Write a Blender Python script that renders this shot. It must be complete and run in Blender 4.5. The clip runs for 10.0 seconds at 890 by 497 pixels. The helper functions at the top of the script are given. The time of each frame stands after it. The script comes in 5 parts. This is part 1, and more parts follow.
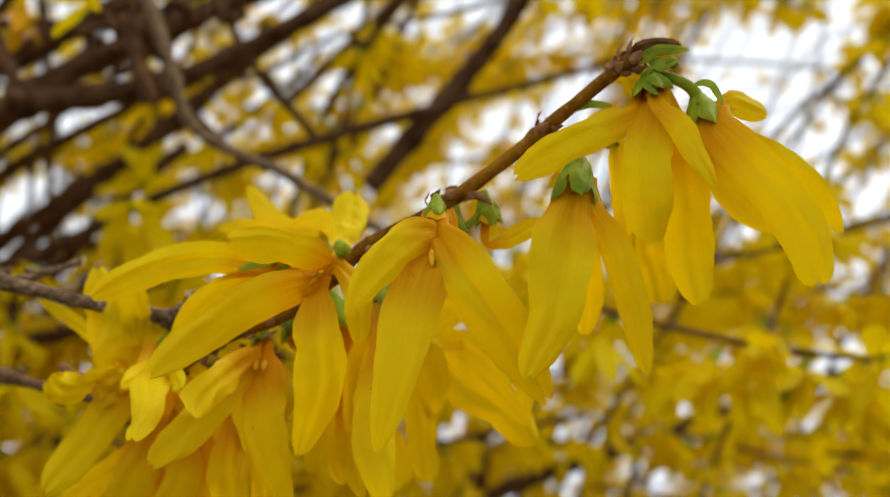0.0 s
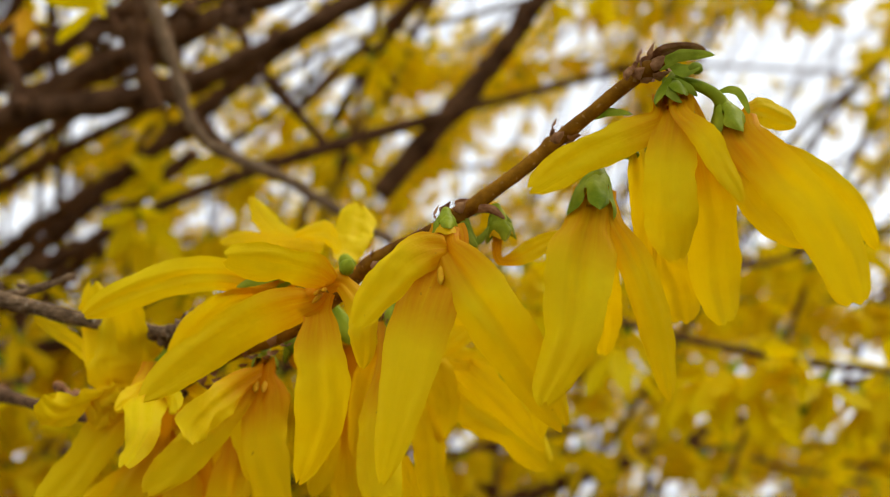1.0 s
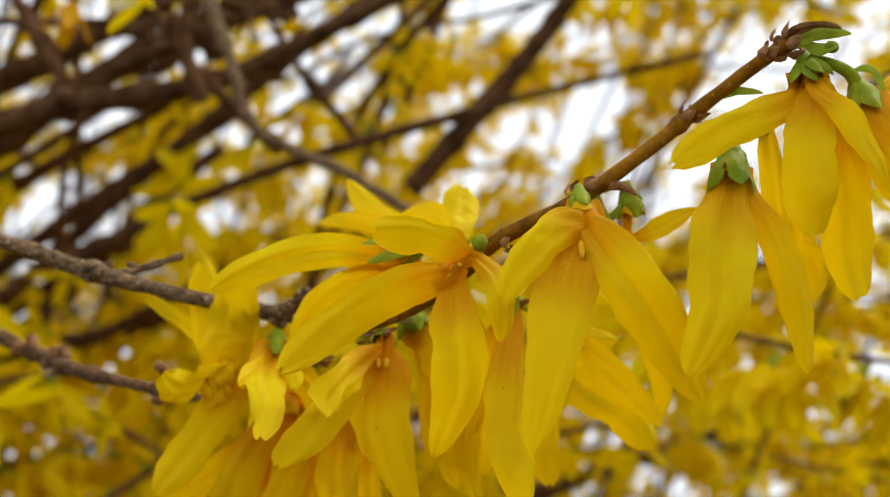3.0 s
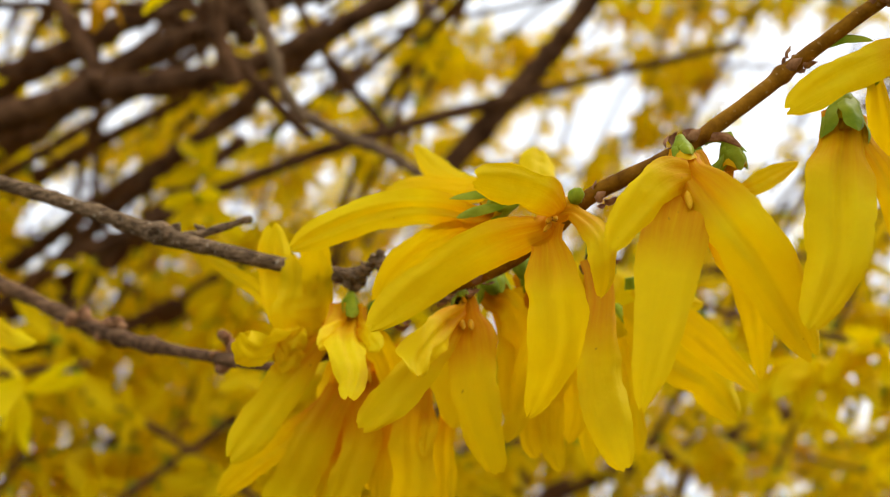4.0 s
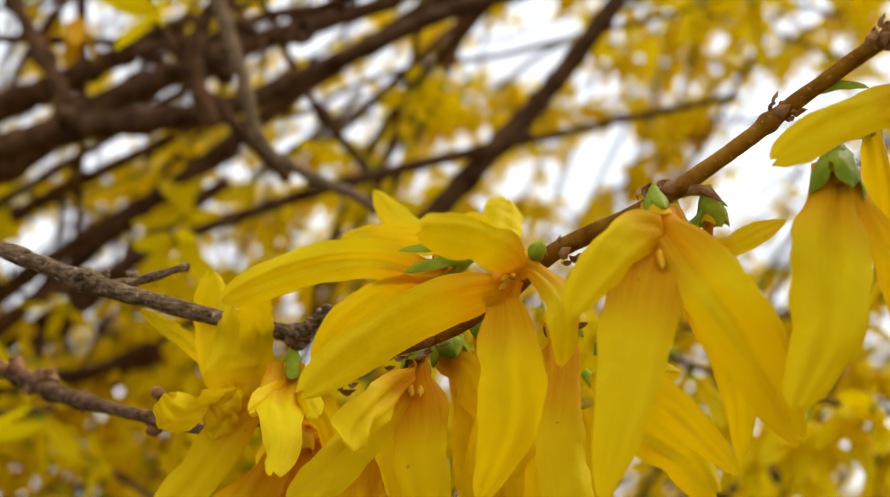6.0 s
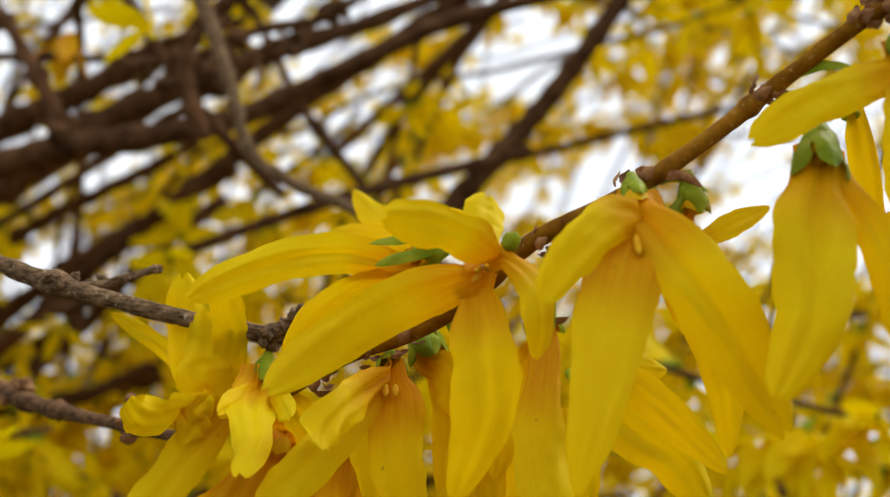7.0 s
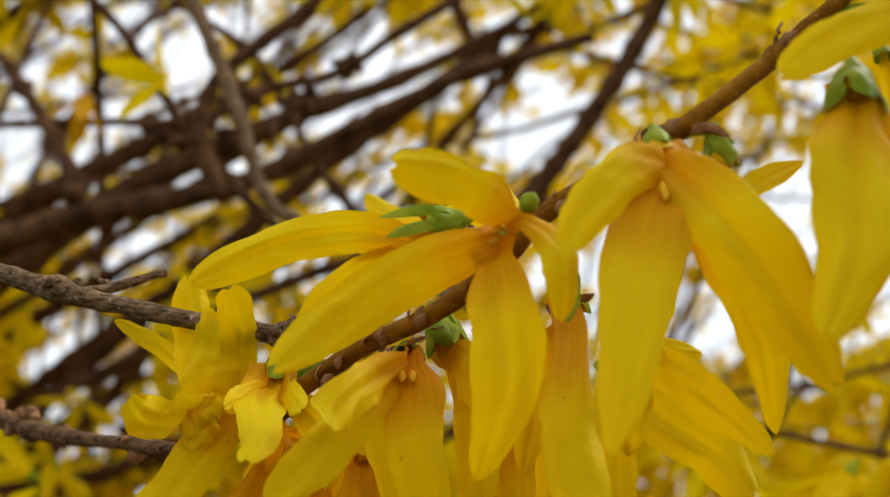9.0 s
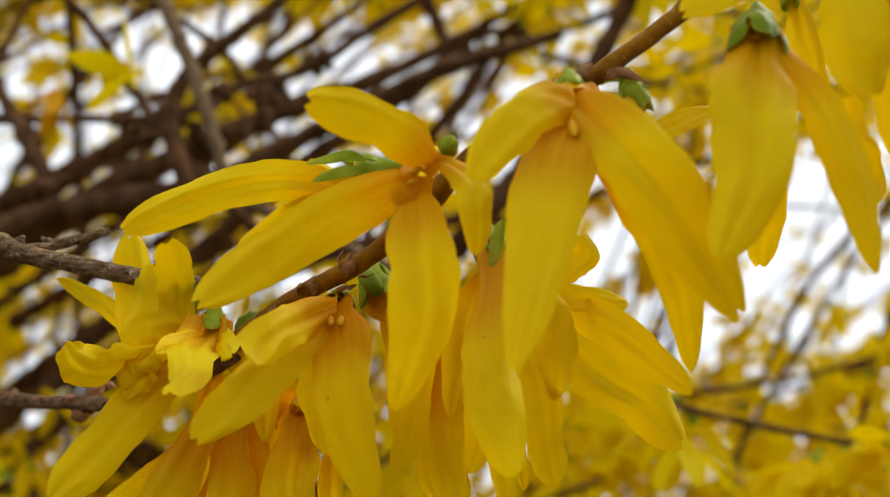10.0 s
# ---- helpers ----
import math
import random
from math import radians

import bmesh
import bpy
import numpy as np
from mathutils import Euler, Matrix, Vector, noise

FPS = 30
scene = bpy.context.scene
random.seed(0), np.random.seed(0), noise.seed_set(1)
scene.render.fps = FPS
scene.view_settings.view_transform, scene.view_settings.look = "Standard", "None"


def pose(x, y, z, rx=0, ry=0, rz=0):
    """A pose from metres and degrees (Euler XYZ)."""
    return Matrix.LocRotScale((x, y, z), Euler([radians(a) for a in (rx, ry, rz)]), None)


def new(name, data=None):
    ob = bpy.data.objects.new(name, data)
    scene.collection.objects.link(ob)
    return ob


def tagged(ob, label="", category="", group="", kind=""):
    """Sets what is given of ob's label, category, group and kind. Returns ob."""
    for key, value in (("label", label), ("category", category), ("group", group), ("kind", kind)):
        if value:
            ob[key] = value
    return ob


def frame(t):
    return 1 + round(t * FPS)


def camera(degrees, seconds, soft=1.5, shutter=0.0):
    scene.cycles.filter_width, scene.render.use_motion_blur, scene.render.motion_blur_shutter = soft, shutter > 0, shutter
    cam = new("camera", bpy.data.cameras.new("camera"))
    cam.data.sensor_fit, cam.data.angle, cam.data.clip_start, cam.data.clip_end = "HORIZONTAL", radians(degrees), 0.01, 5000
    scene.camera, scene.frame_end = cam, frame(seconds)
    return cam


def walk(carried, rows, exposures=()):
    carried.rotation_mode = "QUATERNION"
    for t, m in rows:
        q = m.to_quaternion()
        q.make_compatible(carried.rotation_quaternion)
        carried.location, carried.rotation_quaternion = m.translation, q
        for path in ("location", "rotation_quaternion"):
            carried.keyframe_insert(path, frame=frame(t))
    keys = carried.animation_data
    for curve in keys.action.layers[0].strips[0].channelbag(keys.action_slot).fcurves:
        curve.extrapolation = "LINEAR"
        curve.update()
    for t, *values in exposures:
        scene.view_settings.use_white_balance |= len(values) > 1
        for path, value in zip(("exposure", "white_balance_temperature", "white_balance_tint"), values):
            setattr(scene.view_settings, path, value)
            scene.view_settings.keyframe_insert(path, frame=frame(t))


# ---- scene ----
# ---------------------------------------------------------------- camera
cam = camera(47.1, 10.0, soft=1.0)
cam.data.dof.use_dof = True
cam.data.dof.focus_distance = 0.109
cam.data.dof.aperture_fstop = 25.0
PATH = [
    (0.0, 0.0000, 0.0000, 1.4000, 104.00, -0.00, -0.00),
    (0.5, -0.0015, 0.0039, 1.4013, 104.29, -0.06, 0.19),
    (1.0, 0.0002, 0.0061, 1.4028, 104.31, -0.19, 0.62),
    (1.5, -0.0046, 0.0057, 1.3933, 105.97, 2.12, -0.09),
    (2.0, -0.0064, 0.0052, 1.4031, 104.20, -0.14, 0.52),
    (3.5, -0.0218, 0.0055, 1.3970, 104.59, -0.33, 0.18),
    (4.0, -0.0259, 0.0111, 1.3950, 104.67, -0.56, 0.34),
    (4.5, -0.0270, 0.0172, 1.3913, 104.82, -0.57, -0.14),
    (5.0, -0.0247, 0.0233, 1.3898, 105.27, -0.69, -0.06),
    (5.5, -0.0224, 0.0226, 1.3954, 105.80, -0.70, 0.13),
    (6.0, -0.0210, 0.0225, 1.3993, 107.32, -1.81, -0.29),
    (7.5, -0.0157, 0.0320, 1.3970, 108.66, -0.95, 0.63),
    (8.0, -0.0146, 0.0371, 1.3988, 108.85, -1.09, 0.90),
    (8.5, -0.0178, 0.0377, 1.3963, 109.42, -0.85, -0.01),
    (9.0, -0.0168, 0.0361, 1.3894, 113.22, 0.15, 2.22),
    (9.5, -0.0141, 0.0354, 1.3907, 112.69, 0.07, 2.03),
    (10.0, -0.0107, 0.0366, 1.3821, 114.03, 0.61, 1.70),
]
walk(cam, [(t, pose(x, y, z, rx, ry, rz)) for t, x, y, z, rx, ry, rz in PATH], [(0.0, 0.12), (2.0, 0.14), (3.5, 0.33), (4.0, 0.38), (5.0, 0.35), (6.0, 0.24), (7.5, 0.12), (8.5, 0.07), (10.0, 0.13)])

# ---------------------------------------------------------------- sky and sun
SUN_ELEVATION, SUN_TURN = 56.0, 62.0
world = bpy.data.worlds.new("overcast_sky")
scene.world = world
world.use_nodes = True
wn, wl = world.node_tree.nodes, world.node_tree.links
wn.clear()
w_out = wn.new("ShaderNodeOutputWorld")
w_bg = wn.new("ShaderNodeBackground")
w_sky = wn.new("ShaderNodeTexSky")
w_sky.sky_type, w_sky.sun_disc = "NISHITA", False
w_sky.sun_elevation, w_sky.sun_rotation = radians(SUN_ELEVATION), radians(SUN_TURN)
w_sky.dust_density = 4.0
w_coord = wn.new("ShaderNodeTexCoord")
w_noise = wn.new("ShaderNodeTexNoise")
w_noise.inputs["Scale"].default_value = 2.2
w_noise.inputs["Detail"].default_value = 4.0
w_ramp = wn.new("ShaderNodeValToRGB")
w_ramp.color_ramp.elements[0].position, w_ramp.color_ramp.elements[1].position = 0.3, 0.7
w_ramp.color_ramp.elements[0].color = (9.3, 9.9, 10.7, 1)
w_ramp.color_ramp.elements[1].color = (11.9, 12.2, 12.6, 1)
w_mix = wn.new("ShaderNodeMixRGB")
w_mix.inputs[0].default_value = 0.9
wl.new(w_coord.outputs["Generated"], w_noise.inputs["Vector"])
wl.new(w_noise.outputs["Fac"], w_ramp.inputs["Fac"])
wl.new(w_sky.outputs["Color"], w_mix.inputs[1])
wl.new(w_ramp.outputs["Color"], w_mix.inputs[2])
wl.new(w_mix.outputs["Color"], w_bg.inputs["Color"])
wl.new(w_bg.outputs["Background"], w_out.inputs["Surface"])
w_bg.inputs["Strength"].default_value = 0.1

sun = new("sun", bpy.data.lights.new("sun", "SUN"))
sun.data.energy, sun.data.angle, sun.data.color = 2.0, radians(32), (1.0, 0.96, 0.9)
sun.matrix_world = pose(0, 0, 5, 90 - SUN_ELEVATION, 0, 180 - SUN_TURN)


# ---------------------------------------------------------------- materials
def material(name):
    m = bpy.data.materials.new(name)
    m.use_nodes = True
    n, l = m.node_tree.nodes, m.node_tree.links
    n.clear()
    out = n.new("ShaderNodeOutputMaterial")
    return m, n, l, out


def noise_at(n, l, scale, detail=3.0, rough=0.55, stretch=None, coords="Object"):
    c = n.new("ShaderNodeTexCoord")
    t = n.new("ShaderNodeTexNoise")
    t.inputs["Scale"].default_value, t.inputs["Detail"].default_value = scale, detail
    t.inputs["Roughness"].default_value = rough
    if stretch:
        mp = n.new("ShaderNodeMapping")
        mp.inputs["Scale"].default_value = stretch
        l.new(c.outputs[coords], mp.inputs["Vector"])
        l.new(mp.outputs["Vector"], t.inputs["Vector"])
    else:
        l.new(c.outputs[coords], t.inputs["Vector"])
    return t.outputs["Fac"]


def ramp(n, l, fac, stops):
    r = n.new("ShaderNodeValToRGB")
    e = r.color_ramp.elements
    while len(e) < len(stops):
        e.new(0.5)
    for k, (p, col) in enumerate(stops):
        e[k].position, e[k].color = p, (*col, 1)
    if fac is not None:
        l.new(fac, r.inputs["Fac"])
    return r


def blend(n, l, fac, a, b, kind="MIX"):
    m = n.new("ShaderNodeMixRGB")
    m.blend_type = kind
    for k, v in enumerate((fac, a, b)):
        if isinstance(v, (int, float)):
            m.inputs[k].default_value = v
        elif isinstance(v, tuple):
            m.inputs[k].default_value = (*v, 1)
        else:
            l.new(v, m.inputs[k])
    return m.outputs["Color"]


def petal_material(name, veins):
    m, n, l, out = material(name)
    blotch = noise_at(n, l, 160.0, 3.0)
    info = n.new("ShaderNodeObjectInfo")
    base = ramp(n, l, blotch, [(0.25, (0.84, 0.605, 0.0)), (0.75, (0.93, 0.755, 0.002))] if veins else [(0.25, (0.84, 0.615, 0.0)), (0.75, (0.93, 0.735, 0.002))]).outputs["Color"]
    if veins:
        base = blend(n, l, info.outputs["Random"], base, (0.90, 0.66, 0.001))
        uv = n.new("ShaderNodeUVMap")
        sep = n.new("ShaderNodeSeparateXYZ")
        l.new(uv.outputs["UV"], sep.inputs["Vector"])
        streak = noise_at(n, l, 1.0, 4.0, 0.6, (12.0, 1.6, 1.0), "UV")
        fine = noise_at(n, l, 1.0, 2.0, 0.6, (70.0, 5.0, 1.0), "UV")
        throat = ramp(n, l, sep.outputs["Y"], [(0.0, (1.0,) * 3), (0.20, (0.7,) * 3), (0.40, (0.0,) * 3)]).outputs["Color"]
        lined = blend(n, l, 1.0, throat, ramp(n, l, streak, [(0.3, (0.62,) * 3), (0.62, (1.0,) * 3)]).outputs["Color"], "MULTIPLY")
        base = blend(n, l, lined, base, (0.70, 0.27, 0.0))
        base = blend(n, l, 0.035, base, ramp(n, l, streak, [(0.35, (0.45, 0.42, 0.4)), (0.65, (1.0, 1.0, 1.0))]).outputs["Color"], "MULTIPLY")
        speck = noise_at(n, l, 900.0, 1.0)
        base = blend(n, l, ramp(n, l, speck, [(0.79, (0.0,) * 3), (0.83, (0.55,) * 3)]).outputs["Color"], base, (0.42, 0.20, 0.02))
        height = blend(n, l, 0.15, streak, fine)
        crumple = noise_at(n, l, 330.0, 3.0, 0.55)
        height = blend(n, l, 0.7, height, crumple)
    else:
        geo = n.new("ShaderNodeNewGeometry")
        base = blend(n, l, geo.outputs["Random Per Island"], base, (0.90, 0.66, 0.001))
        height = blotch
    bump = n.new("ShaderNodeBump")
    bump.inputs["Strength"].default_value, bump.inputs["Distance"].default_value = 0.5, 0.0008
    l.new(height, bump.inputs["Height"])
    p = n.new("ShaderNodeBsdfPrincipled")
    p.inputs["Roughness"].default_value = 0.5
    p.inputs["Specular IOR Level"].default_value = 0.07
    l.new(base, p.inputs["Base Color"])
    l.new(bump.outputs["Normal"], p.inputs["Normal"])
    tr = n.new("ShaderNodeBsdfTranslucent")
    l.new(blend(n, l, 1.0, base, (1.0, 0.77 if veins else 1.0, 0.1), "MULTIPLY"), tr.inputs["Color"])
    mix = n.new("ShaderNodeMixShader")
    mix.inputs[0].default_value = 0.40 if veins else 0.5
    l.new(p.outputs[0], mix.inputs[1])
    l.new(tr.outputs[0], mix.inputs[2])
    l.new(mix.outputs[0], out.inputs["Surface"])
    return m


def plain_material(name, dark, light, scale, rough=0.7, bump=0.5, depth=0.0005, glow=0.0, stretch=None, detail=5.0, lenticels=None):
    """Two-tone noise over a coarser stain, with relief; pale lenticels where asked for."""
    m, n, l, out = material(name)
    f = noise_at(n, l, scale, detail, 0.62, stretch)
    g = noise_at(n, l, scale * 0.13, 3.0)
    base = ramp(n, l, f, [(0.3, dark), (0.72, light)]).outputs["Color"]
    base = blend(n, l, 0.5, base, ramp(n, l, g, [(0.35, (0.55, 0.55, 0.55)), (0.65, (1.0, 1.0, 1.0))]).outputs["Color"], "MULTIPLY")
    if lenticels:
        spot = noise_at(n, l, 1500.0, 0.5)
        base = blend(n, l, ramp(n, l, spot, [(0.70, (0.0,) * 3), (0.76, (0.8,) * 3)]).outputs["Color"], base, lenticels)
    b = n.new("ShaderNodeBump")
    b.inputs["Strength"].default_value, b.inputs["Distance"].default_value = bump, depth
    l.new(f, b.inputs["Height"])
    p = n.new("ShaderNodeBsdfPrincipled")
    p.inputs["Roughness"].default_value = rough
    p.inputs["Specular IOR Level"].default_value = 0.07
    l.new(base, p.inputs["Base Color"])
    l.new(b.outputs["Normal"], p.inputs["Normal"])
    if glow:
        tr = n.new("ShaderNodeBsdfTranslucent")
        l.new(base, tr.inputs["Color"])
        mix = n.new("ShaderNodeMixShader")
        mix.inputs[0].default_value = glow
        l.new(p.outputs[0], mix.inputs[1])
        l.new(tr.outputs[0], mix.inputs[2])
        l.new(mix.outputs[0], out.inputs["Surface"])
    else:
        l.new(p.outputs[0], out.inputs["Surface"])
    return m


PETAL = petal_material("forsythia_petal", True)
FAR_PETAL = petal_material("forsythia_blossom", False)
THROAT = plain_material("corolla_tube", (0.66, 0.28, 0.003), (0.82, 0.46, 0.004), 300, 0.5, 0.3, 0.0003, 0.3)
ANTHER = plain_material("anther", (0.70, 0.33, 0.006), (0.88, 0.50, 0.015), 900, 0.6)
SEPAL = plain_material("sepal_green", (0.19, 0.28, 0.006), (0.52, 0.57, 0.03), 260, 0.45, 0.3, 0.0003, 0.3)
LEAF = plain_material("leaf_bud_green", (0.15, 0.23, 0.008), (0.44, 0.50, 0.045), 200, 0.5, 0.4, 0.0004, 0.3)
RUSSET = plain_material("bud_scale_russet", (0.17, 0.065, 0.025), (0.48, 0.25, 0.11), 700, 0.6, 0.5, 0.0004)
STEM = plain_material("young_stem_bark", (0.12, 0.042, 0.001), (0.35, 0.155, 0.006), 420, 0.65, 0.5, 0.0003, lenticels=(0.34, 0.19, 0.05))
BARK = plain_material("grey_brown_bark", (0.035, 0.016, 0.007), (0.47, 0.30, 0.155), 1700, 0.8, 1.0, 0.0009, stretch=(0.4, 1.0, 1.0), detail=8.0, lenticels=(0.58, 0.46, 0.32))
OLD_TWIG = plain_material("reddish_old_twig_bark", (0.03, 0.011, 0.005), (0.38, 0.21, 0.10), 1300, 0.75, 1.0, 0.0009, stretch=(0.3, 1.0, 1.0), detail=8.0)
OLD_BARK = plain_material("old_cane_bark", (0.042, 0.018, 0.007), (0.20, 0.098, 0.042), 120, 0.85, 0.8, 0.002)
GROUND = plain_material("dry_grass_ground", (0.045, 0.036, 0.018), (0.13, 0.105, 0.055), 9.0, 0.95, 0.8, 0.02)


# ---------------------------------------------------------------- builders
ORIGIN = {}


def thing(name, base, label, category, group="", kind=""):
    e = new(name)
    e.location = base
    e.empty_display_size = 0.01
    ORIGIN[e.name] = Vector(base)
    return tagged(e, label, category, group, kind)


def part(name, bm, mat, parent, label="", kind=""):
    """One mesh object under a thing or a part; bm is in world coordinates."""
    me = bpy.data.meshes.new(name)
    top = parent
    while top.parent:
        top = top.parent
    bmesh.ops.translate(bm, verts=bm.verts, vec=-ORIGIN[top.name])
    bm.to_mesh(me)
    bm.free()
    me.shade_smooth()
    me.materials.append(mat)
    ob = new(name, me)
    ob.parent = parent
    return tagged(ob, label, kind=kind)


def smooth_line(pts, steps):
    """Catmull-Rom through the points."""
    pts = [Vector(p) for p in pts]
    ends = [pts[0] * 2 - pts[1]] + pts + [pts[-1] * 2 - pts[-2]]
    line = []
    for k in range(len(pts) - 1):
        a, b, c, d = ends[k:k + 4]
        for s in range(steps):
            u = s / steps
            line.append(0.5 * (2 * b + (c - a) * u + (2 * a - 5 * b + 4 * c - d) * u * u + (3 * b - a - 3 * c + d) * u ** 3))
    line.append(pts[-1])
    return line


def add_tube(bm, line, r0, r1, sides=10, rough=0.0, nodes=(), swell=0.0, seed=0.0):
    """A tapered tube along a line of points, uneven by rough, swollen round the nodes (shares of its length)."""
    rings, n = [], len(line)
    side = None
    for k, p in enumerate(line):
        tan = (line[min(k + 1, n - 1)] - line[max(k - 1, 0)]).normalized()
        if side is None:
            side = tan.orthogonal().normalized()
        side = (side - tan * side.dot(tan)).normalized()
        up = tan.cross(side)
        s = k / (n - 1)
        if isinstance(r0, tuple):
            f = s * (len(r0) - 1)
            i = min(int(f), len(r0) - 2)
            r = r0[i] + (r0[i + 1] - r0[i]) * (f - i)
        else:
            r = r0 + (r1 - r0) * s
        r *= 1 + sum(swell * math.exp(-((s - c) / 0.012) ** 2) for c in nodes)
        ring = []
        for j in range(sides):
            a = 2 * math.pi * j / sides
            q = p + r * (side * math.cos(a) + up * math.sin(a))
            d = 1 + rough * noise.noise(q * 420 + Vector((seed, 0, 0))) + 0.5 * rough * noise.noise(q * 1100)
            ring.append(bm.verts.new(p + (q - p) * d))
        rings.append(ring)
    for a, b in zip(rings, rings[1:]):
        for j in range(sides):
            bm.faces.new((a[j], a[(j + 1) % sides], b[(j + 1) % sides], b[j]))
    bm.faces.new(rings[0][::-1])
    bm.faces.new(rings[-1])


def lobe_width(s, neck, base, full, blunt, end):
    """Share of the full width at s along a lobe: a narrow neck, widest at full, a more or less blunt tip."""
    if s < neck:
        return 0.88 * base + 0.12 * base * (s / neck)
    e = (s - neck) / (1 - neck)
    w = base + (1 - base) * math.sin(1.5708 * min(1.0, e / full))
    start = min(0.8, full + 0.06 * blunt)
    if e > start:
        f = (e - start) / (1 - start)
        w *= end + (1 - end) * max(0.0, 1 - f ** (1.2 + 0.35 * blunt)) ** 0.6
    return w


def add_lobe(bm, base, mid, tip, width, face, cup, seed, narrow=0.5, full=None, blunt=None, end=0.08, turn=None, fold=None, rows=32, cols=12, root=None, calm=0.3, ruffle=0.0):
    """A petal, sepal or leaf: a curved blade through base, mid and tip, with a midrib, cupped and wavy margins."""
    b, m, t, face = Vector(base), Vector(mid), Vector(tip), Vector(face)
    c = 2 * m - (b + t) / 2
    neck = 0.16 if root is not None else 0.0
    uv = bm.loops.layers.uv.verify()
    grid = []
    rnd = random.Random(seed)
    skew, wave, phase = rnd.uniform(-0.08, 0.08), rnd.uniform(0.08, 0.22), rnd.uniform(0, 6)
    fold = fold or rnd.uniform(0.06, 0.18)
    blunt = blunt or rnd.uniform(1.7, 3.4)
    full = full or rnd.uniform(0.26, 0.46)
    turn = turn or rnd.uniform(-0.45, 0.45)
    furrow, sway, notch = rnd.uniform(0.015, 0.045), rnd.uniform(-0.13, 0.13), rnd.uniform(0.0, 0.06)
    for i in range(rows + 1):
        s = i / rows
        if s < neck:
            e = s / neck
            go = (c - b).normalized()
            bend = b - go * (b - root).length * 0.45
            p = root * (1 - e) ** 2 + bend * 2 * e * (1 - e) + b * e * e
            tan = ((bend - root) * (1 - e) + (b - bend) * e).normalized()
        else:
            e = (s - neck) / (1 - neck)
            p = b * (1 - e) ** 2 + c * 2 * e * (1 - e) + t * e * e
            tan = ((c - b) * (1 - e) + (t - c) * e).normalized()
        nn = (face - tan * face.dot(tan)).normalized()
        nn = Matrix.Rotation(turn * (s - 0.45), 3, tan) @ nn
        side = tan.cross(nn)
        share = max(0.05, lobe_width(s, neck, narrow, full, blunt, end))
        h = width / 2 * share
        p = p + side * width * sway * math.sin(6.0 * s) * math.sin(3.1 * s)
        row = []
        for j in range(cols + 1):
            u = 2 * j / cols - 1
            edge = 1 + (0.17 * noise.noise(Vector((s * 5, u * 2, seed * 3.7))) + 0.08 * noise.noise(Vector((s * 15, u * 2, seed * 1.7)))) * abs(u)
            lift = -cup * u * u * (0.5 + 0.5 * s) + fold * math.exp(-(u / 0.22) ** 2) * (-1.0)
            lift += wave * abs(u) ** 1.5 * math.sin(phase + s * 8 + (2.0 if u > 0 else 0.0))
            lift += ruffle * abs(u) ** 1.3 * math.sin(phase + s * 15 + 2.6 * u)
            lift += 0.16 * noise.noise(Vector((s * 4, u * 1.6, seed * 1.3))) + 0.07 * noise.noise(Vector((s * 11, u * 3, seed * 0.9)))
            lift += furrow * math.cos(10.5 * u + phase) * min(1.0, 4 * s)
            ragged = 0.04 * width * noise.noise(Vector((u * 1.9, seed * 2.1, 4.0))) * s ** 6 - 0.07 * width * u * u * s ** 4 * share - notch * width * math.exp(-((u - 4 * skew) / 0.3) ** 2) * s ** 9
            row.append(bm.verts.new(p + side * h * (u * edge * (1 - 0.12 * cup * u * u) + skew * math.sin(s * 3.1)) + nn * h * lift + tan * ragged * 2))
        grid.append(row)
    for i in range(rows):
        for j in range(cols):
            f = bm.faces.new((grid[i][j], grid[i][j + 1], grid[i + 1][j + 1], grid[i + 1][j]))
            for lp, (a, e) in zip(f.loops, ((i, j), (i, j + 1), (i + 1, j + 1), (i + 1, j))):
                lp[uv].uv = (e / cols, calm + (1 - calm) * a / rows)


def lobe(name, mat, parent, base, mid, tip, width, face, cup, seed, label="", **shape):
    bm = bmesh.new()
    add_lobe(bm, base, mid, tip, width, face, cup, seed, **shape)
    return part(name, bm, mat, parent, label)


def add_blob(bm, centre, axis, length, radius, seed=0.0, sides=8, rings=6, uneven=0.25):
    """An uneven egg along an axis."""
    centre, axis = Vector(centre), Vector(axis).normalized()
    line = [centre + axis * length * (k / rings - 0.5) for k in range(rings + 1)]
    side = axis.orthogonal().normalized()
    up = axis.cross(side)
    made = []
    for k, p in enumerate(line):
        r = radius * math.sqrt(max(0.02, 1 - (2 * k / rings - 1) ** 2))
        made.append([bm.verts.new(p + r * (1 + uneven * noise.noise(Vector((j * 0.9, k * 0.8, seed)))) *
                                  (side * math.cos(6.2832 * j / sides) + up * math.sin(6.2832 * j / sides))) for j in range(sides)])
    for a, b in zip(made, made[1:]):
        for j in range(sides):
            bm.faces.new((a[j], a[(j + 1) % sides], b[(j + 1) % sides], b[j]))
    bm.faces.new(made[0][::-1])
    bm.faces.new(made[-1])


def knobs(parent, where, along, count, size, mat, seed, name="bud_scar"):
    """Rough little knobs clustered on a node."""
    rnd = random.Random(seed)
    for k in range(count):
        off = Vector((rnd.gauss(0, 1), rnd.gauss(0, 1), rnd.gauss(0, 1))).normalized()
        bm = bmesh.new()
        add_blob(bm, Vector(where) + off * size * 0.45 + Vector(along) * rnd.uniform(-0.6, 0.6), off, size * rnd.uniform(0.5, 1.1), size * rnd.uniform(0.22, 0.45), seed + k, 10, 8, 1.1)
        part(name, bm, mat, parent)


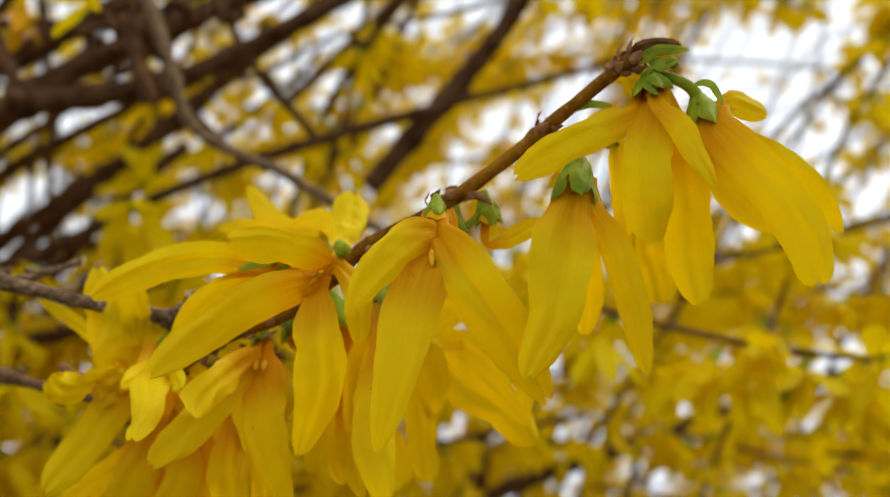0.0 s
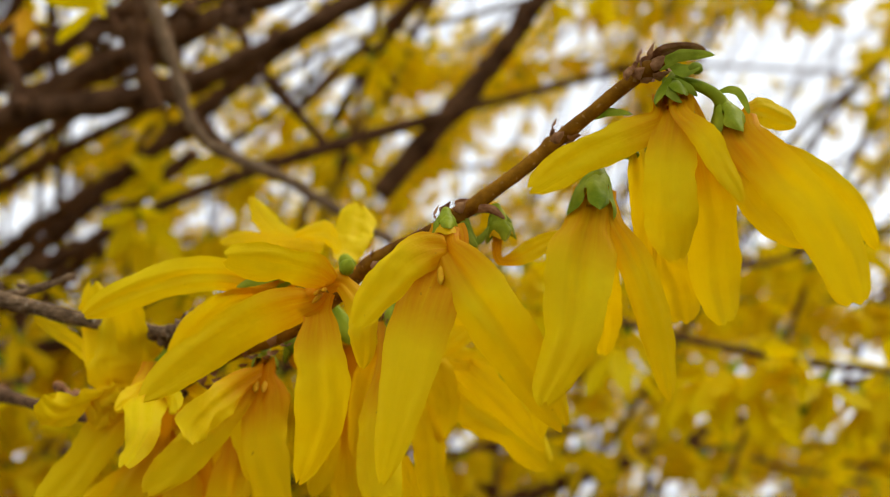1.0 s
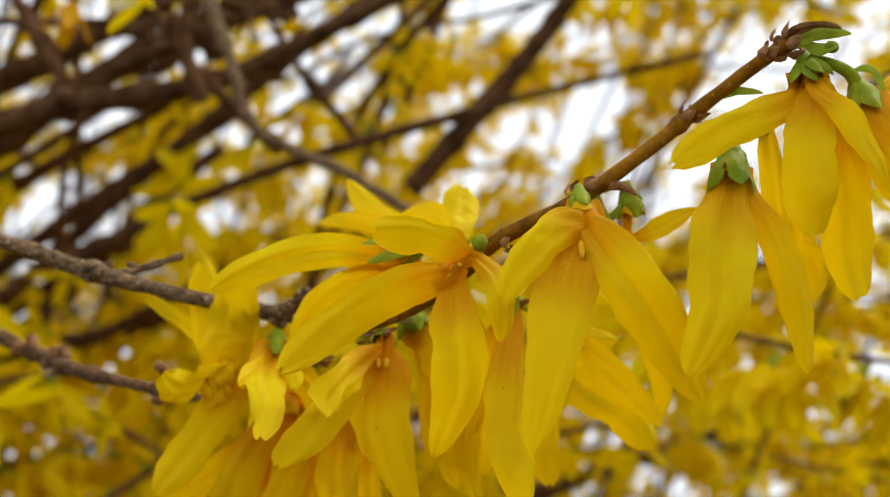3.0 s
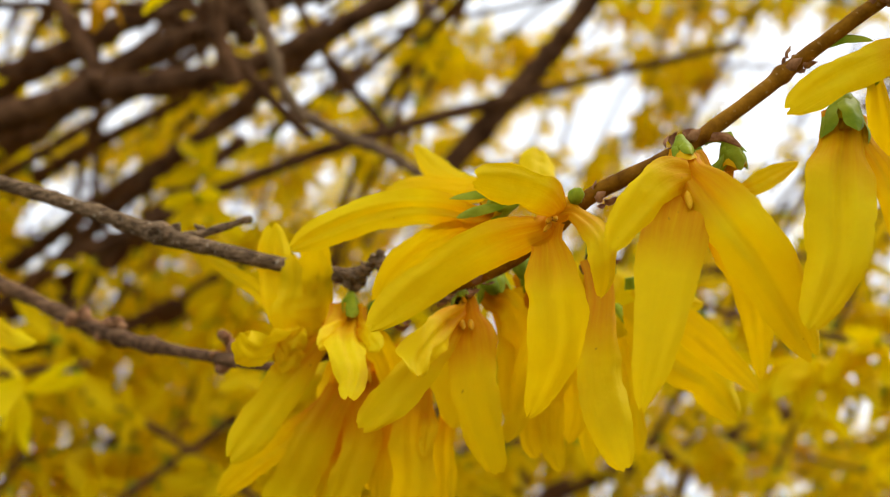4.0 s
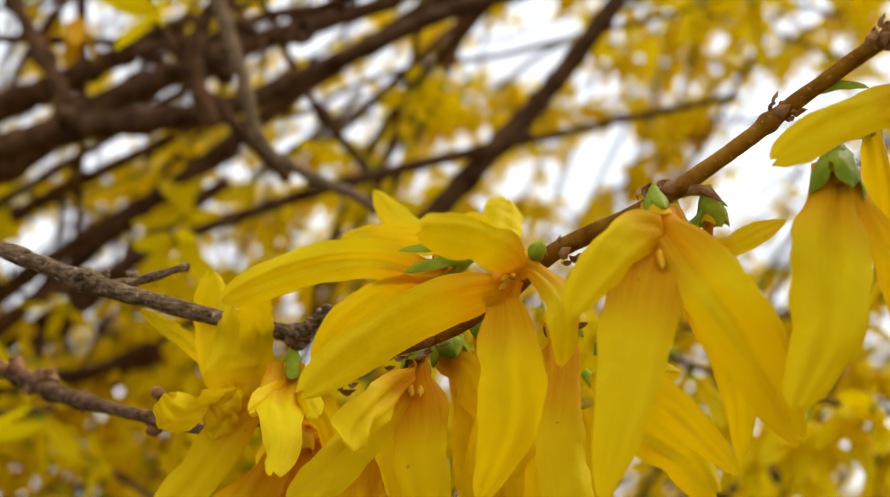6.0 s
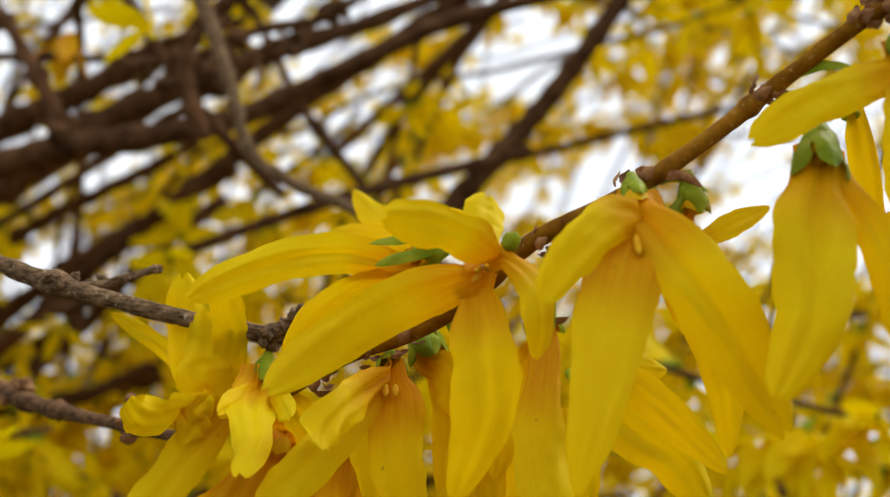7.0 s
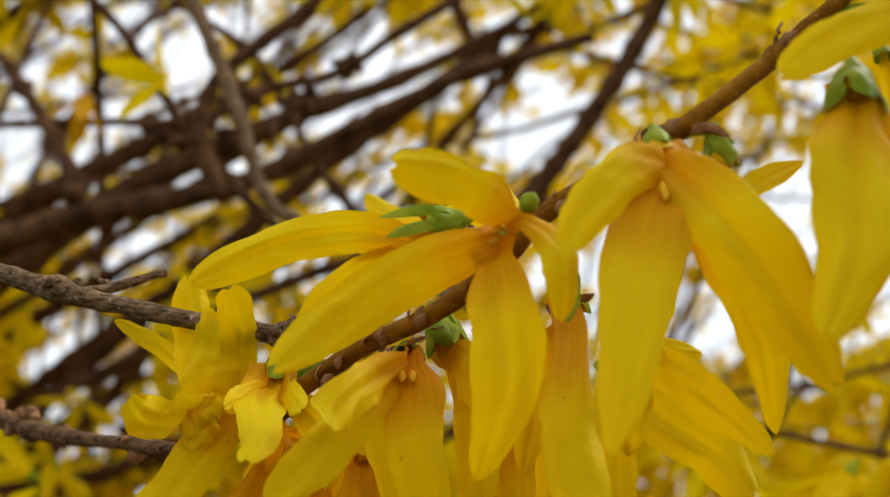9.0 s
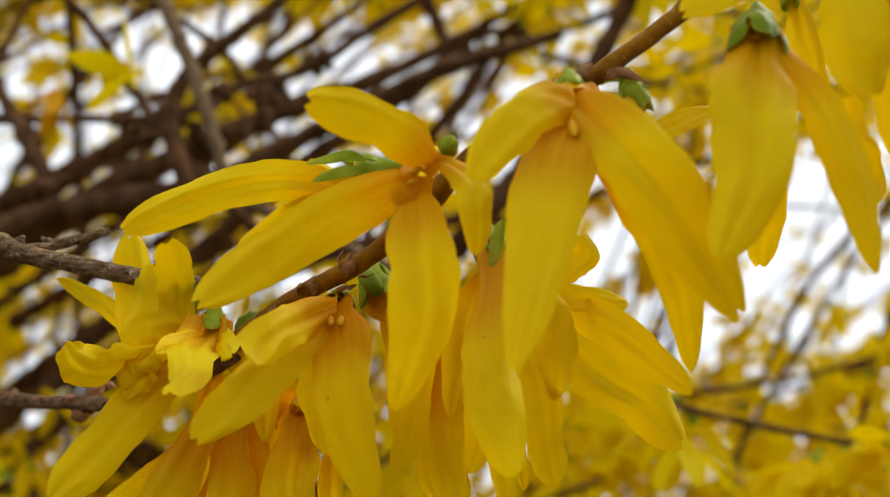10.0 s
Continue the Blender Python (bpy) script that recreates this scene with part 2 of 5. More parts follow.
# ---------------------------------------------------------------- ground
def ground():
    bm = bmesh.new()
    n = 40
    g = [[None] * (n + 1) for _ in range(n + 1)]
    for i in range(n + 1):
        for j in range(n + 1):
            a, b = 2 * i / n - 1, 2 * j / n - 1
            x, y = 1500 * a * abs(a) ** 3, 1500 * b * abs(b) ** 3
            g[i][j] = bm.verts.new((x, y, 0.04 * noise.noise(Vector((x * 0.3, y * 0.3, 0)))))
    for i in range(n):
        for j in range(n):
            bm.faces.new((g[i][j], g[i + 1][j], g[i + 1][j + 1], g[i][j + 1]))
    me = bpy.data.meshes.new("ground")
    bm.to_mesh(me)
    bm.free()
    me.shade_smooth()
    me.materials.append(GROUND)
    tagged(new("ground", me), "dry early-spring grass beneath the forsythia shrub", "ground", kind="structure")


ground()

# ---------------------------------------------------------------- the shrub behind: canes and blossom
SHRUB_BASE = Vector((-0.35, 1.55, 0.0))

# sky gaps fitted to the camera's view: centre x, z, y and half sizes
# camera positions along whose sight lines the gaps are cut
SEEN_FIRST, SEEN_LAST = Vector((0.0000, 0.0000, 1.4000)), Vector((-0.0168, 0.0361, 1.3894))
VIEW_GAPS = [(SEEN_FIRST, g) for g in [(-0.118, 1.750, 0.737, 0.015, 0.012), (-0.020, 1.757, 0.736, 0.017, 0.015), (0.007, 1.774, 0.731, 0.017, 0.010), (-0.077, 1.770, 0.732, 0.008, 0.010), (-0.211, 1.757, 0.736, 0.009, 0.007), (-0.140, 1.696, 0.751, 0.015, 0.012), (0.020, 1.679, 0.755, 0.013, 0.018), (0.074, 1.740, 0.740, 0.015, 0.012), (-0.064, 1.705, 0.748, 0.010, 0.009), (-0.193, 1.623, 0.769, 0.012, 0.012), (-0.291, 1.679, 0.755, 0.009, 0.007), (-0.202, 1.649, 0.762, 0.007, 0.007), (-0.251, 1.640, 0.765, 0.005, 0.005), (0.069, 1.653, 0.761, 0.012, 0.017), (0.052, 1.688, 0.753, 0.010, 0.010)]]
VIEW_GAPS += [(SEEN_FIRST, g) for g in [(0.225, 1.757, 0.736, 0.030, 0.020), (0.292, 1.757, 0.736, 0.020, 0.025), (0.288, 1.718, 0.745, 0.020, 0.017), (0.332, 1.636, 0.766, 0.012, 0.020), (0.310, 1.567, 0.783, 0.020, 0.015), (0.256, 1.534, 0.791, 0.006, 0.006), (0.314, 1.521, 0.794, 0.006, 0.006), (0.221, 1.498, 0.800, 0.007, 0.006), (0.134, 1.493, 0.801, 0.007, 0.011), (0.092, 1.500, 0.800, 0.006, 0.006), (0.096, 1.457, 0.810, 0.006, 0.007), (0.150, 1.463, 0.809, 0.008, 0.007), (0.274, 1.431, 0.817, 0.006, 0.004)]]
VIEW_GAPS += [(SEEN_FIRST, g) for g in [(0.190, 1.452, 0.811, 0.012, 0.006), (0.319, 1.433, 0.816, 0.006, 0.004), (0.310, 1.411, 0.822, 0.015, 0.007), (0.163, 1.422, 0.819, 0.010, 0.007), (0.248, 1.411, 0.822, 0.015, 0.007), (0.038, 1.454, 0.811, 0.007, 0.006), (0.003, 1.467, 0.808, 0.007, 0.007), (0.274, 1.675, 0.756, 0.013, 0.020), (0.207, 1.675, 0.756, 0.010, 0.013), (0.243, 1.692, 0.752, 0.013, 0.013), (-0.336, 1.601, 0.774, 0.008, 0.010)]]
VIEW_GAPS += [(SEEN_LAST, g) for g in [(-0.330, 1.870, 0.707, 0.020, 0.045), (-0.256, 1.859, 0.710, 0.029, 0.027), (-0.149, 1.838, 0.715, 0.018, 0.016), (-0.151, 1.815, 0.721, 0.017, 0.012), (-0.106, 1.869, 0.708, 0.016, 0.023), (-0.100, 1.823, 0.719, 0.020, 0.018), (-0.142, 1.795, 0.726, 0.013, 0.011), (-0.106, 1.779, 0.730, 0.015, 0.011), (-0.051, 1.809, 0.723, 0.016, 0.011), (0.047, 1.829, 0.718, 0.029, 0.027), (-0.008, 1.839, 0.715, 0.013, 0.011), (0.030, 1.776, 0.731, 0.037, 0.024), (0.119, 1.814, 0.721, 0.015, 0.013), (-0.235, 1.746, 0.738, 0.018, 0.013), (-0.352, 1.718, 0.745, 0.015, 0.012), (-0.106, 1.739, 0.740, 0.022, 0.015)]]
VIEW_GAPS += [(SEEN_LAST, g) for g in [(-0.296, 1.783, 0.729, 0.018, 0.013), (-0.348, 1.771, 0.732, 0.022, 0.013), (-0.383, 1.749, 0.737, 0.013, 0.018), (-0.386, 1.798, 0.725, 0.013, 0.018), (-0.273, 1.704, 0.749, 0.022, 0.015), (-0.319, 1.645, 0.763, 0.024, 0.015), (-0.339, 1.607, 0.773, 0.030, 0.022), (0.159, 1.855, 0.711, 0.013, 0.013), (0.217, 1.708, 0.748, 0.015, 0.043), (0.272, 1.665, 0.758, 0.021, 0.030), (0.067, 1.693, 0.751, 0.022, 0.017), (0.128, 1.646, 0.763, 0.030, 0.026), (0.222, 1.596, 0.776, 0.017, 0.013), (0.204, 1.781, 0.730, 0.011, 0.011), (-0.193, 1.871, 0.707, 0.018, 0.018)]]
VIEW_GAPS += [(Vector((-0.0146, 0.0371, 1.3988)), g) for g in [(0.022, 1.767, 0.694, 0.021, 0.017), (0.024, 1.804, 0.682, 0.019, 0.009), (-0.004, 1.735, 0.705, 0.014, 0.016), (-0.066, 1.742, 0.701, 0.013, 0.012), (-0.111, 1.727, 0.705, 0.016, 0.010), (-0.084, 1.697, 0.716, 0.015, 0.011), (-0.237, 1.730, 0.701, 0.011, 0.007), (-0.214, 1.737, 0.699, 0.011, 0.007), (-0.269, 1.697, 0.712, 0.015, 0.008), (-0.297, 1.778, 0.683, 0.009, 0.009), (-0.153, 1.800, 0.679, 0.015, 0.006)]]
VIEW_GAPS += [(Vector((-0.0146, 0.0371, 1.3988)), g) for g in [(-0.149, 1.778, 0.687, 0.009, 0.006), (0.084, 1.735, 0.707, 0.016, 0.011), (0.135, 1.788, 0.690, 0.009, 0.007), (0.193, 1.725, 0.712, 0.021, 0.011), (0.200, 1.696, 0.723, 0.019, 0.021), (0.202, 1.657, 0.736, 0.016, 0.025), (0.052, 1.683, 0.724, 0.014, 0.008), (-0.285, 1.667, 0.722, 0.015, 0.011), (-0.328, 1.637, 0.731, 0.013, 0.007), (0.174, 1.775, 0.695, 0.006, 0.005), (0.112, 1.772, 0.695, 0.005, 0.007)]]
VIEW_GAPS += [(Vector((-0.0107, 0.0366, 1.3821)), g) for g in [(0.243, 1.721, 0.702, 0.023, 0.035), (0.241, 1.627, 0.744, 0.029, 0.017), (0.283, 1.683, 0.720, 0.011, 0.021), (0.082, 1.674, 0.719, 0.014, 0.019), (0.105, 1.696, 0.710, 0.014, 0.019), (0.003, 1.810, 0.657, 0.019, 0.015), (-0.083, 1.820, 0.650, 0.015, 0.012), (-0.196, 1.756, 0.676, 0.009, 0.009), (-0.341, 1.712, 0.692, 0.011, 0.014)]]
VIEW_GAPS += [(Vector((-0.0107, 0.0366, 1.3821)), g) for g in [(-0.314, 1.795, 0.634, 0.016, 0.026), (-0.286, 1.798, 0.633, 0.013, 0.030), (-0.247, 1.816, 0.626, 0.009, 0.018), (-0.214, 1.792, 0.637, 0.018, 0.017), (-0.165, 1.826, 0.623, 0.014, 0.009), (-0.137, 1.816, 0.628, 0.017, 0.014), (-0.147, 1.762, 0.652, 0.008, 0.008), (-0.250, 1.745, 0.658, 0.010, 0.012), (-0.331, 1.733, 0.661, 0.010, 0.022), (-0.295, 1.740, 0.659, 0.011, 0.012), (-0.082, 1.790, 0.641, 0.010, 0.011), (-0.097, 1.812, 0.631, 0.007, 0.007), (-0.062, 1.777, 0.648, 0.010, 0.009)]]
# zones where blossom is thinned to fit the camera's view: same figures
VIEW_THIN = [(SEEN_FIRST, g) for g in [(0.274, 1.731, 0.742, 0.076, 0.062), (0.337, 1.640, 0.765, 0.040, 0.067)]] + [(SEEN_LAST, g) for g in [(-0.306, 1.851, 0.712, 0.099, 0.059), (-0.124, 1.833, 0.717, 0.072, 0.058), (0.040, 1.802, 0.724, 0.071, 0.053)]]
# blossom mostly left out so that wood shows from these camera positions
VIEW_BARE = [(Vector((-0.0270, 0.0172, 1.3913)), (-0.224, 1.497, 0.507, 0.034, 0.020)), (Vector((-0.0178, 0.0377, 1.3963)), (-0.210, 1.538, 0.517, 0.036, 0.046))] + [(SEEN_FIRST, g) for g in [(-0.296, 1.757, 0.736, 0.196, 0.098)]]
# nearer blossom cleared where canes should show from the first camera position
VIEW_LANES = [(SEEN_FIRST, g) for g in [(0.096, 1.428, 0.818, 0.062, 0.014), (0.150, 1.444, 0.814, 0.031, 0.011), (0.230, 1.524, 0.794, 0.076, 0.006)]]


def in_view_zone(p, room=0.0, where=VIEW_GAPS):
    """Whether something of the size room at p would cover a zone seen from its camera position."""
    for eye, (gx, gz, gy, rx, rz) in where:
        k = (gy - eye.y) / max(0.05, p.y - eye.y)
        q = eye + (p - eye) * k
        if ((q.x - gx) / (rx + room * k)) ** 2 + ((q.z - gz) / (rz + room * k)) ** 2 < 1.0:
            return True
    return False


def blossom_template(open_angle, seed):
    """A small four-lobed blossom hanging along -z from the origin: verts and faces."""
    rnd = random.Random(seed)
    verts, faces = [], []
    for k in range(4):
        a = math.pi / 2 * k + rnd.uniform(-0.25, 0.25)
        out = Vector((math.cos(a), math.sin(a), 0))
        side = Vector((-math.sin(a), math.cos(a), 0))
        op = radians(open_angle + rnd.uniform(-18, 18))
        length, w = rnd.uniform(0.018, 0.023), rnd.uniform(0.0065, 0.0085)
        start = len(verts)
        p = out * 0.0015 + Vector((0, 0, -0.004))
        twist = rnd.uniform(-0.5, 0.5)
        for i in range(6):
            s = i / 5
            th = op * (0.35 + 0.65 * min(1, s * 2)) + 0.25 * s * rnd.uniform(-1, 1)
            if i:
                p = p + (out * math.sin(th) + Vector((0, 0, -math.cos(th)))) * length / 5
            h = w / 2 * (0.45, 0.75, 1.0, 1.0, 0.8, 0.28)[i]
            nn = out * math.cos(th) + Vector((0, 0, math.sin(th)))
            sd = (side * math.cos(twist * s) + nn * math.sin(twist * s))
            verts += [p - sd * h + nn * h * 0.2, p - nn * h * 0.15, p + sd * h + nn * h * 0.2]
        for i in range(5):
            for j in range(2):
                q = start + i * 3 + j
                faces.append((q, q + 1, q + 4, q + 3))
    return verts, faces


def calyx_template():
    verts = [Vector((0, 0, 0.003))]
    for k in range(5):
        a = 6.2832 * k / 5
        verts.append(Vector((0.0022 * math.cos(a), 0.0022 * math.sin(a), -0.0035)))
    return verts, [(0, 1 + k, 1 + (k + 1) % 5) for k in range(5)]


TEMPLATES = [blossom_template(a, k) for k, a in enumerate((25, 38, 50, 62, 75, 45, 30, 55))]
CALYX = calyx_template()


def scatter_blossom(rnd, line, spacing, least, most, clear=True, chance=1.0):
    """Matrices of blossoms along a cane."""
    made, gone = [], 0.0
    for a, b in zip(line, line[1:]):
        step = (b - a).length
        gone += step
        if gone < spacing:
            continue
        gone = 0.0
        if rnd.random() > chance:
            continue
        for _ in range(rnd.randint(least, most)):
            off = Vector((rnd.gauss(0, 1), rnd.gauss(0, 1), rnd.gauss(-0.2, 0.8))).normalized()
            p = b + off * rnd.uniform(0.003, 0.012)
            # blossom that would cover the camera's sky gaps is mostly dropped
            if p.y < 0.32 or (clear and ((p.y < 0.7 and in_view_zone(p, 0.0, VIEW_LANES)) or (in_view_zone(p + (off - Vector((0, 0, 0.6))) * 0.011, 0.006) and rnd.random() < (0.93 if p.y < 0.8 else 0.78)) or (in_view_zone(p, 0.0, VIEW_THIN) and rnd.random() < 0.7) or (in_view_zone(p, 0.0, VIEW_BARE) and rnd.random() < (0.92 if p.y < 0.5 else 0.5)))):
                continue
            hang = Vector((off.x * 0.9, off.y * 0.9, -0.75 + 0.9 * off.z)).normalized()
            q = (-hang).to_track_quat("Z", "Y").to_matrix().to_4x4()
            made.append(Matrix.Translation(p) @ q @ Matrix.Rotation(rnd.uniform(0, 6.3), 4, "Z") @ Matrix.Scale(rnd.uniform(0.85, 1.15), 4))
    return made


def joined(name, spots, templates, mat, parent, rnd, label):
    verts, faces = [], []
    top = parent
    while top.parent:
        top = top.parent
    o = ORIGIN[top.name]
    for m in spots:
        tv, tf = rnd.choice(templates)
        start = len(verts)
        verts += [tuple(m @ v - o) for v in tv]
        faces += [tuple(start + i for i in f) for f in tf]
    if not verts:
        return
    me = bpy.data.meshes.new(name)
    me.from_pydata(verts, [], faces)
    me.shade_smooth()
    me.materials.append(mat)
    ob = new(name, me)
    ob.parent = parent
    tagged(ob, label, kind="stuff")


def cane(pts, r0, r1, seed, spacing=0.016, least=1, most=3, chance=0.8, parent=None, mat=None, rough=0.16, clear=True, label="brown forsythia cane thick with yellow blossom"):
    """A cane of the shrub with its blossom, led down to the shrub's foot, or a side shoot of its parent."""
    rnd = random.Random(seed)
    pts = [Vector(p) for p in pts]
    flowering = line = smooth_line(pts, 14)
    if parent is None:
        foot = SHRUB_BASE + Vector((rnd.uniform(-0.35, 0.35), rnd.uniform(-0.25, 0.35), -0.03))
        back = (pts[0] - pts[1]).normalized()
        back = Vector((back.x, max(back.y, -0.05), back.z)).normalized()
        low = pts[0] + back * 0.26 + Vector((0, 0.04, -0.05))
        low.y = max(low.y, 0.65)
        way = [foot, Vector((foot.x * 0.5 + low.x * 0.5, max(1.1, low.y + 0.1), low.z * 0.55)), low, pts[0] + back * 0.11]
        line = smooth_line(way + pts, 10)
        flowering = line[22:]
        parent = thing("forsythia_cane", foot, label, "shrub cane", "canes of the forsythia shrub")
        name = "stem"
    else:
        name = "side_shoot"
    bm = bmesh.new()
    add_tube(bm, line, r0 * (1.4 if name == "stem" and r0 > 0.0035 else 1.0), r1, 8, rough, [k / 12 for k in range(1, 12)], 0.25, seed)
    stem = part(name, bm, mat or OLD_BARK, parent)
    spots = scatter_blossom(rnd, flowering, spacing, least, most, clear, chance)
    joined("blossom", spots, TEMPLATES, FAR_PETAL, stem, rnd, "yellow forsythia blossom crowding the cane")
    joined("calyx", spots, [CALYX], SEPAL, stem, rnd, "small green calyces")
    return parent


# canes that show by themselves
thick_cane = cane([(-0.2591, 0.4797, 1.5595), (-0.2138, 0.4601, 1.5802), (-0.1785, 0.4486, 1.5972), (-0.1414, 0.4383, 1.6097), (-0.0950, 0.4274, 1.6244), (-0.0585, 0.4246, 1.6358), (-0.0190, 0.4200, 1.6530), (0.0200, 0.4140, 1.6740)], 0.0091, 0.0020, 11, chance=0.06, most=1, label="thick brown forsythia cane with few blossoms")
cane([(-0.2852, 0.5431, 1.5656), (-0.2417, 0.5252, 1.5837), (-0.1965, 0.5056, 1.6044), (-0.1548, 0.4864, 1.6232), (-0.1096, 0.4682, 1.6427), (-0.0891, 0.4620, 1.6550)], 0.0032, 0.0023, 12, chance=0.15, most=1)
cane([(-0.2536, 0.5314, 1.5009), (-0.2270, 0.5197, 1.5228), (-0.1951, 0.5075, 1.5471), (-0.1609, 0.4950, 1.5722), (-0.1289, 0.4834, 1.5939), (-0.0891, 0.4703, 1.6220), (-0.0558, 0.4593, 1.6411), (-0.0066, 0.4404, 1.6672)], 0.0038, 0.0048, 13, chance=0.15, most=2, parent=thick_cane)
cane([(-0.0926, 0.2592, 1.5591), (-0.0820, 0.2592, 1.5343), (-0.0754, 0.2593, 1.5173), (-0.0695, 0.2614, 1.5007), (-0.0576, 0.2624, 1.4924), (-0.0436, 0.2629, 1.4866), (-0.0296, 0.2630, 1.4778), (-0.0165, 0.2628, 1.4702)], 0.0019, 0.0012, 14, chance=0.04, most=1, parent=thick_cane, mat=BARK, rough=0.4)
cane([(-0.1773, 0.4282, 1.5012), (-0.1278, 0.4127, 1.5221), (-0.0908, 0.4045, 1.5345), (-0.0617, 0.3975, 1.5420), (-0.0341, 0.4002, 1.5517), (-0.0105, 0.4033, 1.5597), (0.0111, 0.4064, 1.5682)], 0.0025, 0.0025, 15, chance=0.3, most=2, parent=thick_cane)
cane([(-0.2831, 0.5050, 1.6026), (-0.2321, 0.4931, 1.6215), (-0.1911, 0.4820, 1.6370), (-0.1395, 0.4693, 1.6590), (-0.0990, 0.4600, 1.6790), (-0.0560, 0.4480, 1.7040)], 0.0086, 0.0016, 29, chance=0.1, most=1, parent=thick_cane, rough=0.3)
dark_cane = cane([(-0.0328, 0.4205, 1.5321), (-0.0010, 0.4070, 1.5658), (0.0136, 0.4029, 1.5823), (0.0278, 0.3936, 1.5987), (0.0464, 0.3822, 1.6240), (0.0640, 0.3730, 1.6570), (0.0820, 0.3640, 1.6950)], 0.0048, 0.0034, 16, chance=0.15, most=1, parent=thick_cane)
cane([(-0.0012, 0.5102, 1.6063), (0.0367, 0.5080, 1.6151), (0.0637, 0.4923, 1.6164), (0.0832, 0.4678, 1.6111), (0.1002, 0.4547, 1.6101), (0.1102, 0.4505, 1.6103)], 0.0024, 0.0014, 17, chance=0.1, most=1, parent=dark_cane)
cane([(0.0421, 0.3439, 1.4673), (0.0709, 0.3438, 1.4594), (0.0902, 0.3449, 1.4553), (0.1093, 0.3448, 1.4513), (0.1340, 0.3446, 1.4482), (0.1605, 0.3442, 1.4455), (0.1922, 0.3398, 1.4424)], 0.0010, 0.0011, 18, spacing=0.012, chance=0.55, least=1, most=3, clear=False, parent=thick_cane)
cane([(-0.0101, 0.7908, 1.3697), (0.0401, 0.7711, 1.4073), (0.0895, 0.7612, 1.4266), (0.1476, 0.7567, 1.4447), (0.2139, 0.7512, 1.4668), (0.2968, 0.7441, 1.4950)], 0.0070, 0.0039, 19, chance=0.5)
cane([(0.0914, 0.5075, 1.5140), (0.1364, 0.5012, 1.5185), (0.1691, 0.4946, 1.5242), (0.2203, 0.4866, 1.5358), (0.2688, 0.4786, 1.5474)], 0.0014, 0.0011, 20, chance=0.4, parent=dark_cane)
cane([(-0.0667, 0.5345, 1.5712), (-0.0558, 0.5262, 1.6044), (-0.0445, 0.5095, 1.6505), (-0.0364, 0.4953, 1.6869)], 0.0019, 0.0015, 21, chance=0.5, parent=dark_cane)
cane([(-0.0584, 0.6057, 1.6163), (-0.0330, 0.5830, 1.6657), (-0.0188, 0.5696, 1.6990), (-0.0014, 0.5525, 1.7468)], 0.0023, 0.0017, 22, chance=0.5, parent=dark_cane)
cane([(-0.3395, 0.6184, 1.4824), (-0.2661, 0.6060, 1.4909), (-0.2117, 0.5953, 1.4927), (-0.1720, 0.5790, 1.5166), (-0.1239, 0.5614, 1.5460)], 0.0068, 0.0039, 23, chance=0.35)
cane([(0.0138, 0.8432, 1.3249), (0.0227, 0.8325, 1.3681), (0.0272, 0.8228, 1.4069), (0.0294, 0.8120, 1.4501)], 0.0065, 0.0053, 24, chance=0.4, parent=thick_cane)
high_cane = cane([(-0.2166, 0.3963, 1.5467), (-0.1703, 0.3840, 1.5545), (-0.1321, 0.3735, 1.5555), (-0.0991, 0.3670, 1.5608), (-0.0648, 0.3585, 1.5741), (-0.0227, 0.3491, 1.5912), (0.0247, 0.3414, 1.6015)], 0.0059, 0.0022, 25, chance=0.15, most=1)
cane([(-0.1878, 0.3301, 1.5641), (-0.1431, 0.3301, 1.5640), (-0.1103, 0.3301, 1.5641), (-0.0854, 0.3276, 1.5742), (-0.0642, 0.3265, 1.5785), (-0.0449, 0.3235, 1.5908), (-0.0150, 0.3190, 1.6090), (0.0180, 0.3140, 1.6350)], 0.0012, 0.0019, 26, chance=0.15, most=1)
cane([(-0.0369, 0.4372, 1.7133), (-0.0261, 0.4430, 1.6900), (-0.0155, 0.4480, 1.6700), (-0.0016, 0.4416, 1.6749), (0.0386, 0.4368, 1.6734), (0.0651, 0.4299, 1.6804)], 0.0037, 0.0019, 27, chance=0.4, parent=high_cane)
cane([(-0.0953, 0.3088, 1.5257), (-0.1011, 0.3040, 1.5449), (-0.0963, 0.3000, 1.5607), (-0.0807, 0.2970, 1.5728), (-0.0650, 0.2950, 1.5870), (-0.0560, 0.2930, 1.6050)], 0.0028, 0.0017, 28, chance=0.3, parent=high_cane)

cane([(-0.2883, 0.4942, 1.4848), (-0.2395, 0.4894, 1.4625), (-0.1955, 0.4825, 1.4488), (-0.1453, 0.4786, 1.4232), (-0.1048, 0.4750, 1.3963)], 0.002, 0.0014, 51, spacing=0.011, least=1, most=2, chance=0.5)
cane([(-0.3410, 0.6054, 1.4520), (-0.2641, 0.5960, 1.4485), (-0.2024, 0.5911, 1.4266), (-0.1427, 0.5883, 1.3964)], 0.002, 0.0014, 52, spacing=0.011, least=1, most=3, chance=0.75, clear=False)
cane([(-0.2777, 0.6023, 1.5470), (-0.2263, 0.5974, 1.5254), (-0.1798, 0.5923, 1.5044), (-0.1316, 0.5894, 1.4748), (-0.1008, 0.5878, 1.4398)], 0.002, 0.0014, 53, spacing=0.012, least=1, most=3, chance=0.75)
cane([(-0.2452, 0.4198, 1.4524), (-0.2107, 0.4158, 1.4476), (-0.1860, 0.4103, 1.4493), (-0.1664, 0.4047, 1.4509)], 0.002, 0.0012, 54, spacing=0.012, least=1, most=2, chance=0.45)

